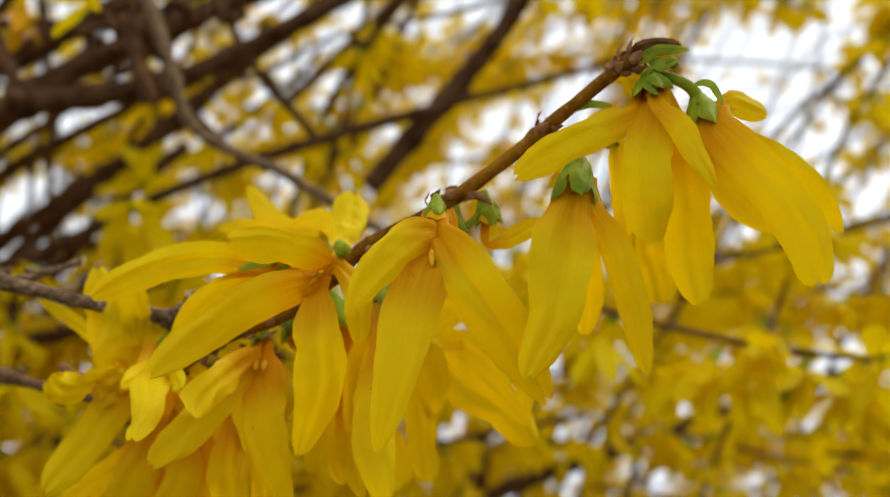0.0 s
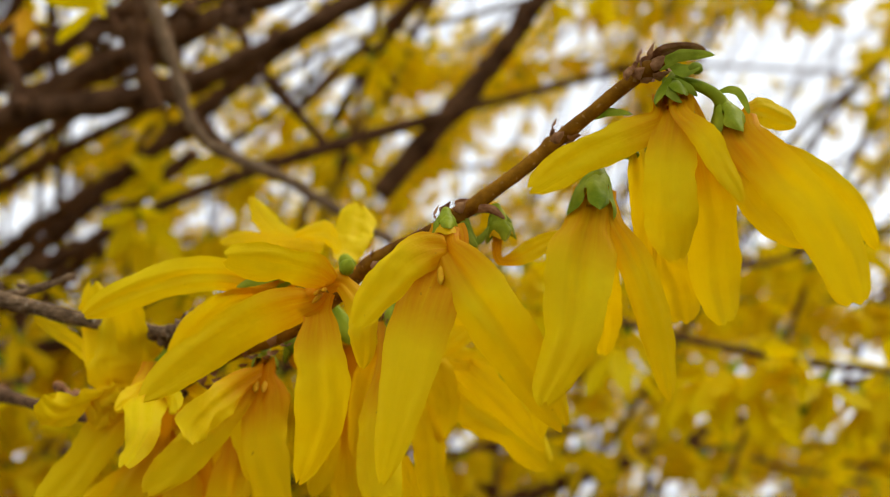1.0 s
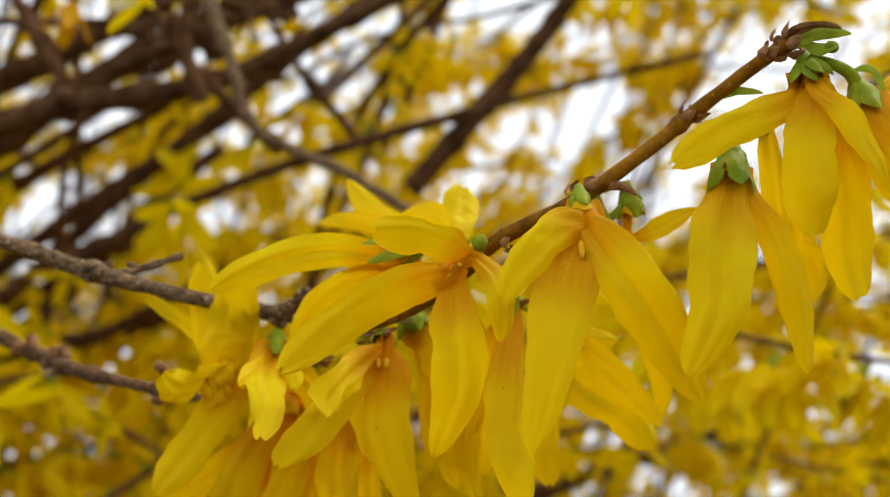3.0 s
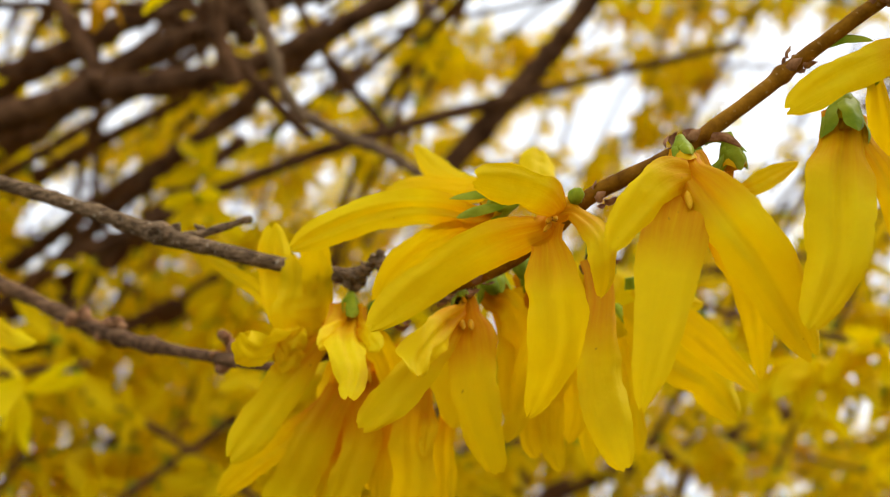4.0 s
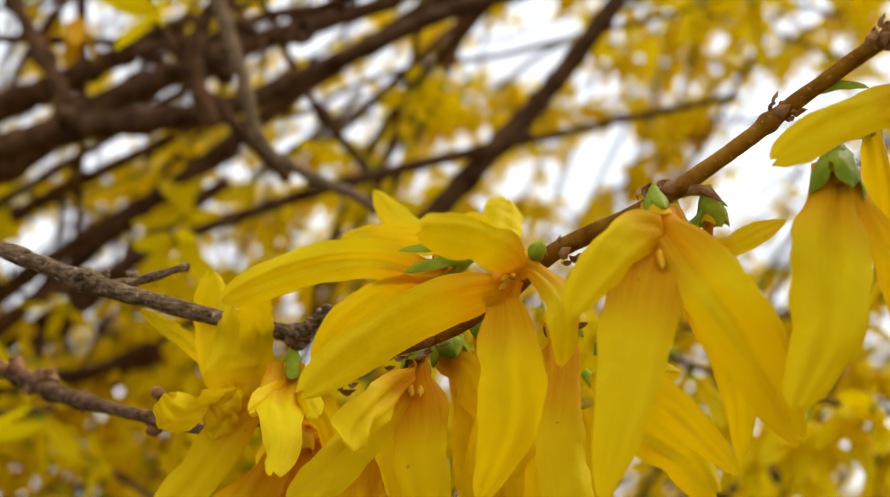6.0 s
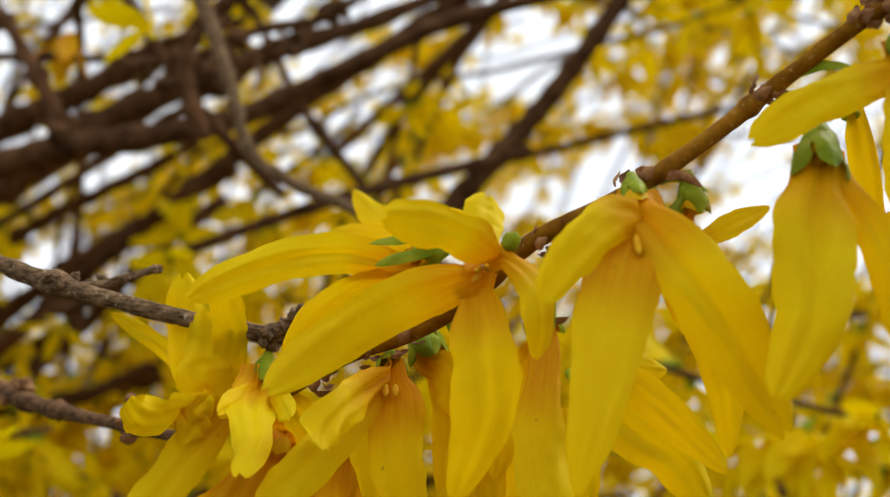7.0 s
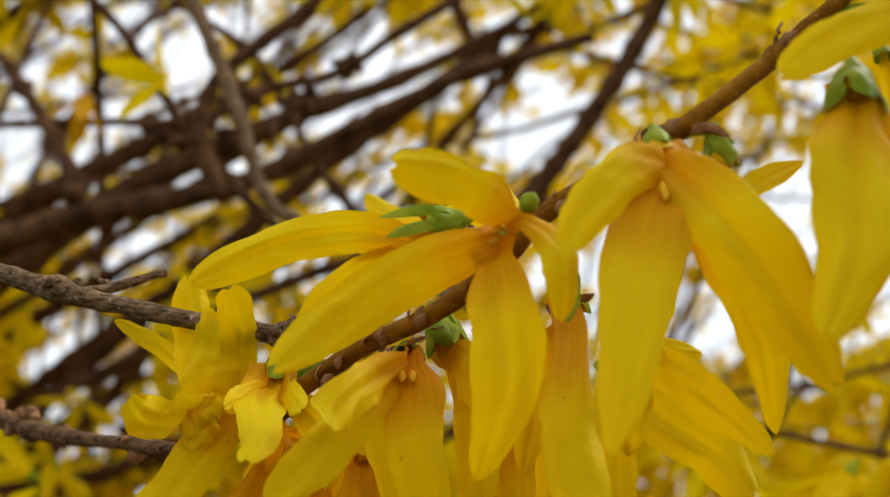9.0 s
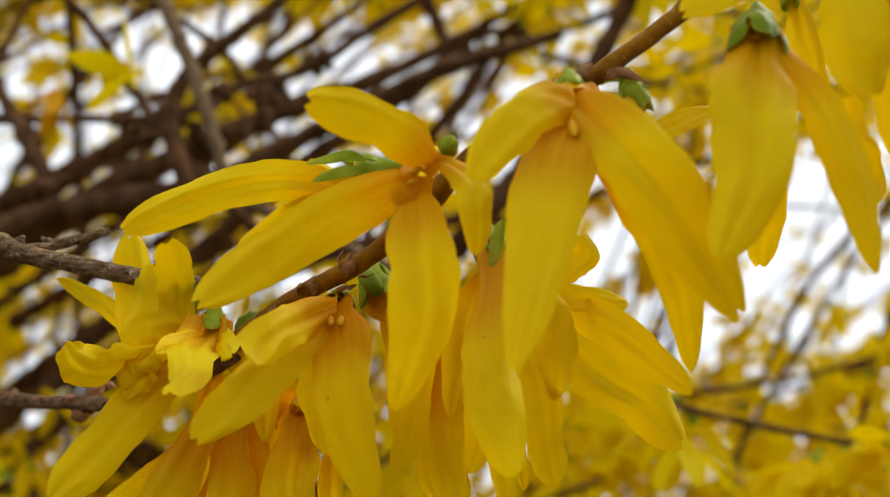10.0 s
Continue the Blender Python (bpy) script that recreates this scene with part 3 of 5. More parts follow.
# brown wood low at the shrub's side
cane([(-0.2811, 0.5602, 1.4643), (-0.2366, 0.5391, 1.4971), (-0.2047, 0.5226, 1.5180), (-0.1770, 0.5050, 1.5412), (-0.1518, 0.4901, 1.5579), (-0.1279, 0.4766, 1.5710)], 0.0042, 0.0034, 571, chance=0.12, most=1, parent=thick_cane, rough=0.25)
cane([(-0.2955, 0.5731, 1.4795), (-0.2549, 0.5635, 1.4845), (-0.2244, 0.5547, 1.4864), (-0.1978, 0.5451, 1.4915), (-0.1718, 0.5341, 1.5016)], 0.0050, 0.0036, 572, chance=0.12, most=1, parent=thick_cane, rough=0.25)
cane([(-0.2613, 0.5098, 1.4841), (-0.2313, 0.4979, 1.5058), (-0.2072, 0.4889, 1.5164), (-0.1797, 0.4803, 1.5255), (-0.1475, 0.4704, 1.5395)], 0.0034, 0.0028, 573, chance=0.12, most=1, parent=thick_cane, rough=0.25)
cane([(-0.2825, 0.5827, 1.5310), (-0.2421, 0.5658, 1.5541), (-0.2058, 0.5503, 1.5736), (-0.1676, 0.5357, 1.5911), (-0.1334, 0.5224, 1.6053)], 0.0052, 0.003, 574, chance=0.1, most=1, parent=thick_cane, rough=0.3)
cane([(-0.3020, 0.6072, 1.5815), (-0.2554, 0.5904, 1.6026), (-0.2133, 0.5757, 1.6184), (-0.1660, 0.5602, 1.6368)], 0.0048, 0.003, 575, chance=0.1, most=1, parent=thick_cane, rough=0.3)
cane([(-0.3010, 0.6316, 1.5123), (-0.2576, 0.6150, 1.5329), (-0.2155, 0.5999, 1.5497), (-0.1744, 0.5872, 1.5600)], 0.0056, 0.003, 576, chance=0.1, most=1, parent=thick_cane, rough=0.3)
# flowering shoots that close the gaps behind the brown wood
cane([(-0.1431, 0.6121, 1.6256), (-0.1114, 0.5997, 1.6449), (-0.0904, 0.5894, 1.6572), (-0.0764, 0.5786, 1.6706)], 0.0030, 0.0016, 581, spacing=0.012, least=1, most=2, chance=0.7, clear=False, parent=thick_cane)
cane([(-0.2646, 0.5521, 1.6695), (-0.2497, 0.5389, 1.6912), (-0.2349, 0.5269, 1.7094), (-0.2205, 0.5150, 1.7272)], 0.0028, 0.0016, 583, spacing=0.012, least=1, most=2, chance=0.6, clear=False, parent=thick_cane)
# boughs arching over the open side
cane([(0.0314, 0.5630, 1.7495), (0.1014, 0.5870, 1.7409), (0.1717, 0.6087, 1.7396), (0.2502, 0.6345, 1.7251)], 0.0022, 0.0012, 560, spacing=0.012, least=1, most=3, chance=0.8, clear=False, parent=dark_cane)
cane([(0.1066, 0.6612, 1.8390), (0.1872, 0.6881, 1.8210), (0.2583, 0.7118, 1.8135), (0.3505, 0.7343, 1.8098)], 0.0022, 0.0012, 561, spacing=0.012, least=1, most=3, chance=0.8, clear=False, parent=dark_cane)
cane([(0.0876, 0.8695, 1.8762), (0.1714, 0.8925, 1.8708), (0.2528, 0.9141, 1.8699), (0.3253, 0.9285, 1.8922)], 0.0022, 0.0012, 562, spacing=0.012, least=1, most=3, chance=0.8, clear=False, parent=dark_cane)
cane([(0.1216, 0.5865, 1.8099), (0.1948, 0.6112, 1.7992), (0.2717, 0.6339, 1.7946), (0.3369, 0.6582, 1.7848)], 0.0022, 0.0012, 563, spacing=0.012, least=1, most=3, chance=0.8, clear=False, parent=dark_cane)
cane([(-0.0164, 0.7137, 1.8704), (0.0574, 0.7373, 1.8627), (0.1297, 0.7586, 1.8629), (0.1950, 0.7715, 1.8896)], 0.0022, 0.0012, 564, spacing=0.012, least=1, most=3, chance=0.8, clear=False, parent=dark_cane)


def low_crown(count, seed, near, far, way):
    """Dense blossom low in the crown, on thin shoots of the thick cane."""
    rnd = random.Random(seed)
    for k in range(count):
        y = rnd.uniform(0.62, 1.25)
        x, z = rnd.uniform(near, far) * y, 1.4 + rnd.uniform(-0.02, 0.20) * y
        run, rise = rnd.uniform(0.24, 0.38) * way, rnd.uniform(-0.04, 0.12)
        cane([(x + run * s, y + 0.03 * s, z + rise * s + 0.02 * math.sin(3 * s + k)) for s in (0, 0.33, 0.66, 1)], 0.0014, 0.0009, seed + k, spacing=0.011, least=2, most=4, chance=0.9, parent=thick_cane)


low_crown(11, 61, 0.02, 0.30, 1.0)
low_crown(12, 761, -0.12, 0.02, -0.9)


# the mass of canes behind, all rising from the same foot
def crown(count, seed, left, right, near=0.5, deep=1.6, low=-0.42, high=0.62):
    rnd = random.Random(seed)
    ct, st = math.cos(radians(14)), math.sin(radians(14))
    for k in range(count):
        depth = near + deep * rnd.random()
        sx, sy = rnd.uniform(left, right) * depth, rnd.uniform(low, high) * depth
        start = Vector((sx, depth * ct - sy * st, 1.4 + depth * st + sy * ct))
        rise = radians(rnd.gauss(38, 20))
        way = Vector((math.cos(rise), rnd.gauss(0, 0.35), math.sin(rise))).normalized()
        long = rnd.uniform(0.25, 0.55) * (0.5 + depth * 0.6)
        pts = [start + way * long * s + Vector((rnd.gauss(0, 0.006), rnd.gauss(0, 0.006), rnd.gauss(0, 0.006) - 0.18 * long * s * s)) for s in (-0.5, -0.17, 0.17, 0.5)]
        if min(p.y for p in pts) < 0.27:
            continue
        if in_view_zone(pts[2], 0.0, VIEW_THIN) and rnd.random() < 0.6:
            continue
        # canes running across the camera-fitted gaps are often skipped
        if sum(in_view_zone(p) for p in smooth_line(pts, 4)) > 2 and rnd.random() < 0.55:
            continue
        r = rnd.uniform(0.0014, 0.0032)
        cane(pts, r, r * 0.5, 100 * seed - 400 + k, spacing=0.013, least=2, most=4, chance=0.86)


crown(110, 5, -0.75, 0.62, 0.48, 0.75)
crown(182, 8, -0.75, 0.62, 1.0, 1.3)
# canes added out of view overhead, to shade the crown
crown(14, 7, -1.0, 0.0, 0.45, 1.0, 0.6, 1.05)
# unseen canes added beyond the left edge, to block light from that side
crown(35, 6, -1.2, -0.75)


def tangle():
    """Old wood in the shaded heart of the shrub."""
    rnd = random.Random(17)
    ct, st = math.cos(radians(14)), math.sin(radians(14))
    for k in range(38):
        depth = rnd.uniform(0.42, 1.1)
        sx, sy = rnd.uniform(-0.55, 0.05) * depth, rnd.uniform(-0.02, 0.40) * depth
        mid = Vector((sx, depth * ct - sy * st, 1.4 + depth * st + sy * ct))
        rise = radians(rnd.gauss(36, 22))
        way = Vector((math.cos(rise), rnd.gauss(0, 0.3), math.sin(rise))).normalized()
        long = rnd.uniform(0.22, 0.5)
        pts = [mid + way * long * s + Vector((rnd.gauss(0, 0.008), rnd.gauss(0, 0.008), rnd.gauss(0, 0.008))) for s in (-0.6, -0.25, 0.1, 0.5)]
        # wood lying across the gaps cut for the camera is left out
        if sum(in_view_zone(p) for p in smooth_line(pts, 4)) > 2:
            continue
        if min(p.y for p in pts) < 0.27 or min((p.z - 1.4) / p.y for p in pts) < 0.22:
            continue
        r = rnd.choice((0.0016, 0.0022, 0.003, 0.004, 0.0055))
        cane(pts, r, r * 0.75, 400 + k, chance=0.2, most=2, parent=thick_cane, rough=0.25)


tangle()


def brushwood():
    """Thin dark twigs and knots crowding the thick cane."""
    rnd = random.Random(23)
    ct, st = math.cos(radians(14)), math.sin(radians(14))
    for k in range(90):
        depth = rnd.uniform(0.335, 0.52)
        sx, sy = rnd.uniform(-0.50, -0.18) * depth, rnd.uniform(0.18, 0.40) * depth
        mid = Vector((sx, depth * ct - sy * st, 1.4 + depth * st + sy * ct))
        rise = radians(rnd.choice((35, 30, 40, 120, 75, 160)) + rnd.gauss(0, 14))
        way = Vector((math.cos(rise), rnd.gauss(0, 0.3), math.sin(rise))).normalized()
        long = rnd.uniform(0.05, 0.16)
        pts = [mid + way * long * s + Vector((rnd.gauss(0, 0.004), rnd.gauss(0, 0.004), rnd.gauss(0, 0.004))) for s in (-0.5, -0.2, 0.2, 0.5)]
        # no twigs where they would cross a gap in the camera's view
        if sum(in_view_zone(p) for p in smooth_line(pts, 4)) > 1:
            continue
        r = rnd.choice((0.0008, 0.001, 0.0014, 0.002, 0.003))
        bm = bmesh.new()
        add_tube(bm, smooth_line(pts, 8), r, r * 0.6, 8, 0.3, (0.25, 0.5, 0.75), 0.8, k)
        part("twig", bm, OLD_BARK, thick_cane)
    for where, count, size, seed in (((-0.0938, 0.3119, 1.5462), 7, 0.006, 81), ((-0.1076, 0.3137, 1.5471), 6, 0.005, 82), ((-0.0716, 0.3063, 1.5563), 7, 0.006, 83), ((-0.1217, 0.3177, 1.5520), 5, 0.006, 84), ((-0.1057, 0.3167, 1.5558), 7, 0.006, 85), ((-0.0596, 0.3214, 1.5783), 8, 0.006, 86), ((-0.0875, 0.3152, 1.5618), 6, 0.006, 87)):
        knobs(thick_cane, where, (0.006, 0, 0.003), count, size, OLD_BARK, seed, "knot")


brushwood()


def hung(where, tilt, turn, size=1.0):
    return Matrix.Translation(where) @ Matrix.Rotation(radians(tilt), 4, "Y") @ Matrix.Rotation(radians(turn), 4, "Z") @ Matrix.Scale(size, 4)


# single blossoms that show out of the blur
joined("blossom", [hung((0.0819, 0.3456, 1.4484), 8, 20), hung((0.0746, 0.3511, 1.4468), -15, 60), hung((0.1228, 0.3458, 1.4476), -5, 10), hung((0.1015, 0.3486, 1.4488), 20, 40), hung((0.1375, 0.3445, 1.4443), 12, 75), hung((0.0899, 0.3413, 1.4489), -20, 30), hung((0.0536, 0.3451, 1.4586), 5, 15)], TEMPLATES[:3], FAR_PETAL, thick_cane, random.Random(3), "yellow forsythia blossom hanging from the shoot")
joined("blossom", [hung((-0.1000, 0.2736, 1.5427), 110, 20, 0.8), hung((-0.1437, 0.2998, 1.4320), 70, 20), hung((-0.1561, 0.3102, 1.4310), -60, 50)], TEMPLATES[3:5], FAR_PETAL, thick_cane, random.Random(4), "yellow forsythia blossom on the thick cane")
joined("withered_blossom", [hung((-0.1357, 0.3005, 1.5588), 10, 20, 0.7)], TEMPLATES[:1], THROAT, thick_cane, random.Random(4), "withered orange blossom")
bm = bmesh.new()
add_blob(bm, (0.1132, 0.3469, 1.4389), (0.1, 0, 1), 0.014, 0.0042, 3)
part("bud", bm, LEAF, thick_cane, "dark green leaf bud")

# ---------------------------------------------------------------- the near flowering branch
SEEDS = iter(range(1000, 9000))
STEM_LINE = [(-0.0481, 0.1526, 1.4161), (-0.0377, 0.1456, 1.4194), (-0.0297, 0.1397, 1.4225), (-0.0197, 0.1319, 1.4247), (-0.0103, 0.1242, 1.4308), (-0.0031, 0.1204, 1.4337), (0.0011, 0.1188, 1.4359), (0.0081, 0.1185, 1.4412), (0.0133, 0.1175, 1.4453), (0.0203, 0.1123, 1.4497), (0.0232, 0.1100, 1.4506)]
FOOT_NEAR = (-0.62, 0.55, -0.02)
branch = thing("flowering_branch", FOOT_NEAR, "slender brown forsythia branch hung with large yellow flowers", "branch")
bm = bmesh.new()
add_tube(bm, smooth_line(STEM_LINE, 16), 0.0011, 0.0008, 12, 0.10, (0.36, 0.58, 0.76, 0.93), 0.35, 3)
part("stem", bm, STEM, branch, "olive-brown young stem")


def scales(parent, where, along, count, size, mat, seed, name="bud_scale", spread=0.0012):
    """Small dry scales standing round a node."""
    rnd = random.Random(seed)
    p, d = Vector(where), Vector(along).normalized()
    for k in range(count):
        out = (d.orthogonal().normalized() * math.cos(k * 2.4) + d.cross(d.orthogonal().normalized()) * math.sin(k * 2.4))
        s = p + out * spread * 0.8 + d * rnd.uniform(-0.0015, 0.0015)
        z = size * rnd.uniform(0.7, 1.2)
        lobe(name, mat, parent, s, s + out * z * 0.45 + d * z * 0.25, s + out * z * 0.6 + d * z * 0.9, z * 0.75, out, 0.6, seed * 31 + k, blunt=1.7, rows=6, cols=4, narrow=0.7)


def flower(calyx, throat, sepals, tube, petals):
    """One flower of the near branch: corolla tube, four lobes, sepals and anthers."""
    c, t = Vector(calyx), Vector(throat)
    axis = (t - c).normalized()
    long = min((t - c).length, 0.0075)
    c = t - axis * long
    side = axis.orthogonal().normalized()
    up = axis.cross(side)
    bm = bmesh.new()
    rings = []
    for k in range(7):
        s = k / 6
        r = 0.0006 + 0.0003 * s
        rings.append([bm.verts.new(c + axis * long * s * 0.62 + r * (side * math.cos(a) + up * math.sin(a))) for a in (6.2832 * j / 12 for j in range(12))])
    for a, b in zip(rings, rings[1:]):
        for j in range(12):
            bm.faces.new((a[j], a[(j + 1) % 12], b[(j + 1) % 12], b[j]))
    bm.faces.new(rings[0][::-1])
    body = part("flower", bm, THROAT if tube else SEPAL, branch, "yellow four-lobed forsythia flower with orange throat")
    for base, mid, tip, width, face, cup, shape in petals:
        out = Vector(base) - t
        out = (out - axis * out.dot(axis)) * 0.25
        root = t + (Vector(base) - t) * 0.12 if tube == 2 else c + axis * long * 0.14 + out.normalized() * min(0.0013, 2.5 * out.length)
        lobe("petal", PETAL, body, base, mid, tip, width, face, cup, next(SEEDS), root=root if tube else None, **{"calm": (0.42, 0.0, -0.10, -0.12)[tube], **shape})
    if tube in (1, 3):
        # the fused bell from which the four lobes part
        mouth = 0.0015
        bm = bmesh.new()
        uv = bm.loops.layers.uv.verify()
        rings = []
        for k in range(9):
            s = k / 8
            row = []
            for j in range(21):
                a = 6.2832 * j / 20
                r = 0.0007 + (mouth - 0.0007) * math.sin(1.5 * s) ** 0.8 * (1 + 0.08 * math.cos(4 * a) + 0.05 * noise.noise(Vector((a, s * 3, c.x * 900))))
                row.append(bm.verts.new(c + axis * (long * 0.5 * s - 0.0003 * s * s * math.cos(4 * a)) + r * (side * math.cos(a) + up * math.sin(a))))
            rings.append(row)
        for i in range(8):
            for j in range(20):
                f = bm.faces.new((rings[i][j], rings[i][j + 1], rings[i + 1][j + 1], rings[i + 1][j]))
                for lp, (e, g) in zip(f.loops, ((i, j), (i, j + 1), (i + 1, j + 1), (i + 1, j))):
                    lp[uv].uv = (g / 20, 0.16 + 0.14 * e / 8)
        part("corolla_bell", bm, PETAL, body, "fused yellow base of the corolla")
    if sepals:
        for k in range(4):
            a = 1.5708 * k + 0.6
            out = side * math.cos(a) + up * math.sin(a)
            s0 = c - axis * 0.0008 + out * 0.0009
            lobe("sepal", SEPAL, body, s0, s0 + (axis * 0.0028 + out * 0.0014) * sepals, s0 + (axis * 0.0062 + out * 0.0018) * sepals, 0.0031 * sepals ** 0.5, out, 0.85, next(SEEDS), "green sepal", narrow=0.6, full=0.4, blunt=2.0, rows=10, cols=6)
        bm = bmesh.new()
        add_tube(bm, [c - axis * (0.0022 - 0.0005 * k) for k in range(7)], (0.0005, 0.0007, 0.0011, 0.0013, 0.0012), 0, 10, 0.08)
        part("receptacle", bm, SEPAL, body, "pale green flower base")
    if tube == 3:
        for k in (-1, 1):
            bm = bmesh.new()
            add_blob(bm, t + axis * 0.0012 + Vector((0.0005 * k, -0.0012, -0.0012)), axis, 0.0026, 0.0004, k)
            part("anther", bm, ANTHER, body, "orange anther")
    if tube == 2:
        face = (axis * 0.6 + Vector((0, -0.9, -0.25))).normalized()
        fs = face.orthogonal().normalized()
        fu = face.cross(fs)
        for k in (-1, 0, 1):
            bm = bmesh.new()
            add_blob(bm, t + fs * 0.0007 * k + face * 0.0014 + fu * 0.0004 * abs(k), face + fs * 0.3 * k, 0.0022, 0.0003, k)
            part("anther", bm, ANTHER, body, "orange anther")


flower((-0.0119, 0.1213, 1.4302), (-0.0150, 0.1200, 1.4272), sepals=0, tube=2, petals=[
    ((-0.0167, 0.1194, 1.4253), (-0.0258, 0.1222, 1.4220), (-0.0350, 0.1205, 1.4146), 0.0056, (0.15, -0.91, -0.39), 0.3, dict(narrow=0.6, full=0.31, blunt=3.0, end=0.2, turn=0.15)),
    ((-0.0153, 0.1197, 1.4241), (-0.0149, 0.1188, 1.4153), (-0.0176, 0.1234, 1.4054), 0.0067, (-0.23, -0.96, -0.16), 0.25, dict(narrow=0.58, full=0.33, blunt=1.7, end=0.08, turn=-0.15)),
    ((-0.0143, 0.1188, 1.4277), (-0.0180, 0.1126, 1.4280), (-0.0239, 0.1085, 1.4277), 0.0045, (0.60, -0.56, -0.57), 0.35, dict(narrow=0.6, full=0.31, blunt=5.0, end=0.45, turn=0.3)),
    ((-0.0127, 0.1189, 1.4274), (-0.0098, 0.1161, 1.4222), (-0.0102, 0.1182, 1.4177), 0.0034, (0.18, -0.98, 0.11), 0.35, dict(narrow=0.7, full=0.27, blunt=3.0, end=0.2, turn=-0.5)),
])
flower((-0.0193, 0.1272, 1.4314), (-0.0245, 0.1266, 1.4294), sepals=0.7, tube=1, petals=[
    ((-0.0241, 0.1267, 1.4292), (-0.0340, 0.1275, 1.4301), (-0.0450, 0.1276, 1.4254), 0.0045, (0.03, -0.93, -0.37), 0.3, dict(narrow=0.7, full=0.38, blunt=4.0, end=0.25, turn=0.3, fold=0.3)),
    ((-0.0246, 0.1281, 1.4278), (-0.0299, 0.1296, 1.4257), (-0.0354, 0.1321, 1.4199), 0.0043, (0.11, -0.81, -0.57), 0.25, dict(narrow=0.7, full=0.38, blunt=4.0, end=0.2)),
])
flower((-0.0134, 0.1359, 1.4337), (-0.0155, 0.1395, 1.4356), sepals=0, tube=0, petals=[
    ((-0.0156, 0.1416, 1.4355), (-0.0145, 0.1455, 1.4404), (-0.0138, 0.1483, 1.4460), 0.0057, (0.28, -0.83, 0.48), 0.3, dict(narrow=0.4, full=0.6, blunt=5.0, end=0.4)),
    ((-0.0183, 0.1422, 1.4374), (-0.0261, 0.1514, 1.4416), (-0.0320, 0.1577, 1.4497), 0.0043, (-0.67, -0.72, 0.17), 0.35, dict(narrow=0.5, full=0.38, blunt=3.5)),
    ((-0.0195, 0.1422, 1.4374), (-0.0290, 0.1506, 1.4408), (-0.0361, 0.1564, 1.4423), 0.0033, (-0.67, -0.73, -0.13), 0.3, dict(narrow=0.6, blunt=2.0)),
    ((-0.0158, 0.1403, 1.4365), (-0.0190, 0.1435, 1.4402), (-0.0232, 0.1467, 1.4401), 0.0033, (-0.65, -0.76, -0.01), 0.3, dict()),
])
flower((-0.0010, 0.1163, 1.4337), (-0.0010, 0.1143, 1.4293), sepals=0.45, tube=3, petals=[
    ((-0.0006, 0.1141, 1.4302), (-0.0046, 0.1109, 1.4182), (-0.0074, 0.1118, 1.4050), 0.0072, (-0.17, -0.98, 0.08), 0.3, dict(narrow=0.6, full=0.16, blunt=1.2, end=0.08, turn=0.2, calm=-0.35)),
    ((-0.0009, 0.1136, 1.4301), (-0.0061, 0.1107, 1.4272), (-0.0101, 0.1102, 1.4209), 0.0048, (0.37, -0.93, -0.03), 0.35, dict(narrow=0.6, full=0.2, blunt=3.5, end=0.3, turn=0.3)),
    ((-0.0010, 0.1131, 1.4300), (0.0042, 0.1111, 1.4215), (0.0119, 0.1170, 1.4111), 0.0070, (-0.13, -0.94, -0.32), 0.3, dict(narrow=0.55, full=0.3, blunt=2.6, end=0.25, turn=-0.15, fold=0.32)),
    ((0.0029, 0.1182, 1.4262), (0.0081, 0.1258, 1.4203), (0.0107, 0.1322, 1.4111), 0.0043, (0.06, -0.75, -0.66), 0.2, dict(narrow=0.8, blunt=3.0, end=0.15)),
])
flower((0.0050, 0.1190, 1.4347), (0.0056, 0.1198, 1.4314), sepals=0.5, tube=1, petals=[
    ((0.0059, 0.1202, 1.4305), (0.0096, 0.1208, 1.4322), (0.0137, 0.1222, 1.4347), 0.0025, (0.23, -0.97, 0.04), 0.2, dict(narrow=0.5, full=0.31, blunt=2.0)),
])
flower((0.0155, 0.1123, 1.4375), (0.0143, 0.1106, 1.4317), sepals=1, tube=1, petals=[
    ((0.0142, 0.1095, 1.4319), (0.0116, 0.1076, 1.4222), (0.0085, 0.1086, 1.4128), 0.0076, (-0.12, -0.99, 0.12), 0.42, dict(narrow=0.72, full=0.16, blunt=0.9, end=0.25, turn=0.12, fold=0.2)),
    ((0.0171, 0.1106, 1.4317), (0.0207, 0.1117, 1.4231), (0.0228, 0.1151, 1.4139), 0.0039, (0.05, -0.97, -0.23), 0.35, dict(narrow=0.6, full=0.33, blunt=2.4, end=0.1, turn=-0.3)),
    ((0.0170, 0.1147, 1.4319), (0.0172, 0.1231, 1.4269), (0.0179, 0.1298, 1.4209), 0.0043, (-0.30, -0.55, -0.78), 0.35, dict(narrow=0.7, blunt=4.0, end=0.3)),
])
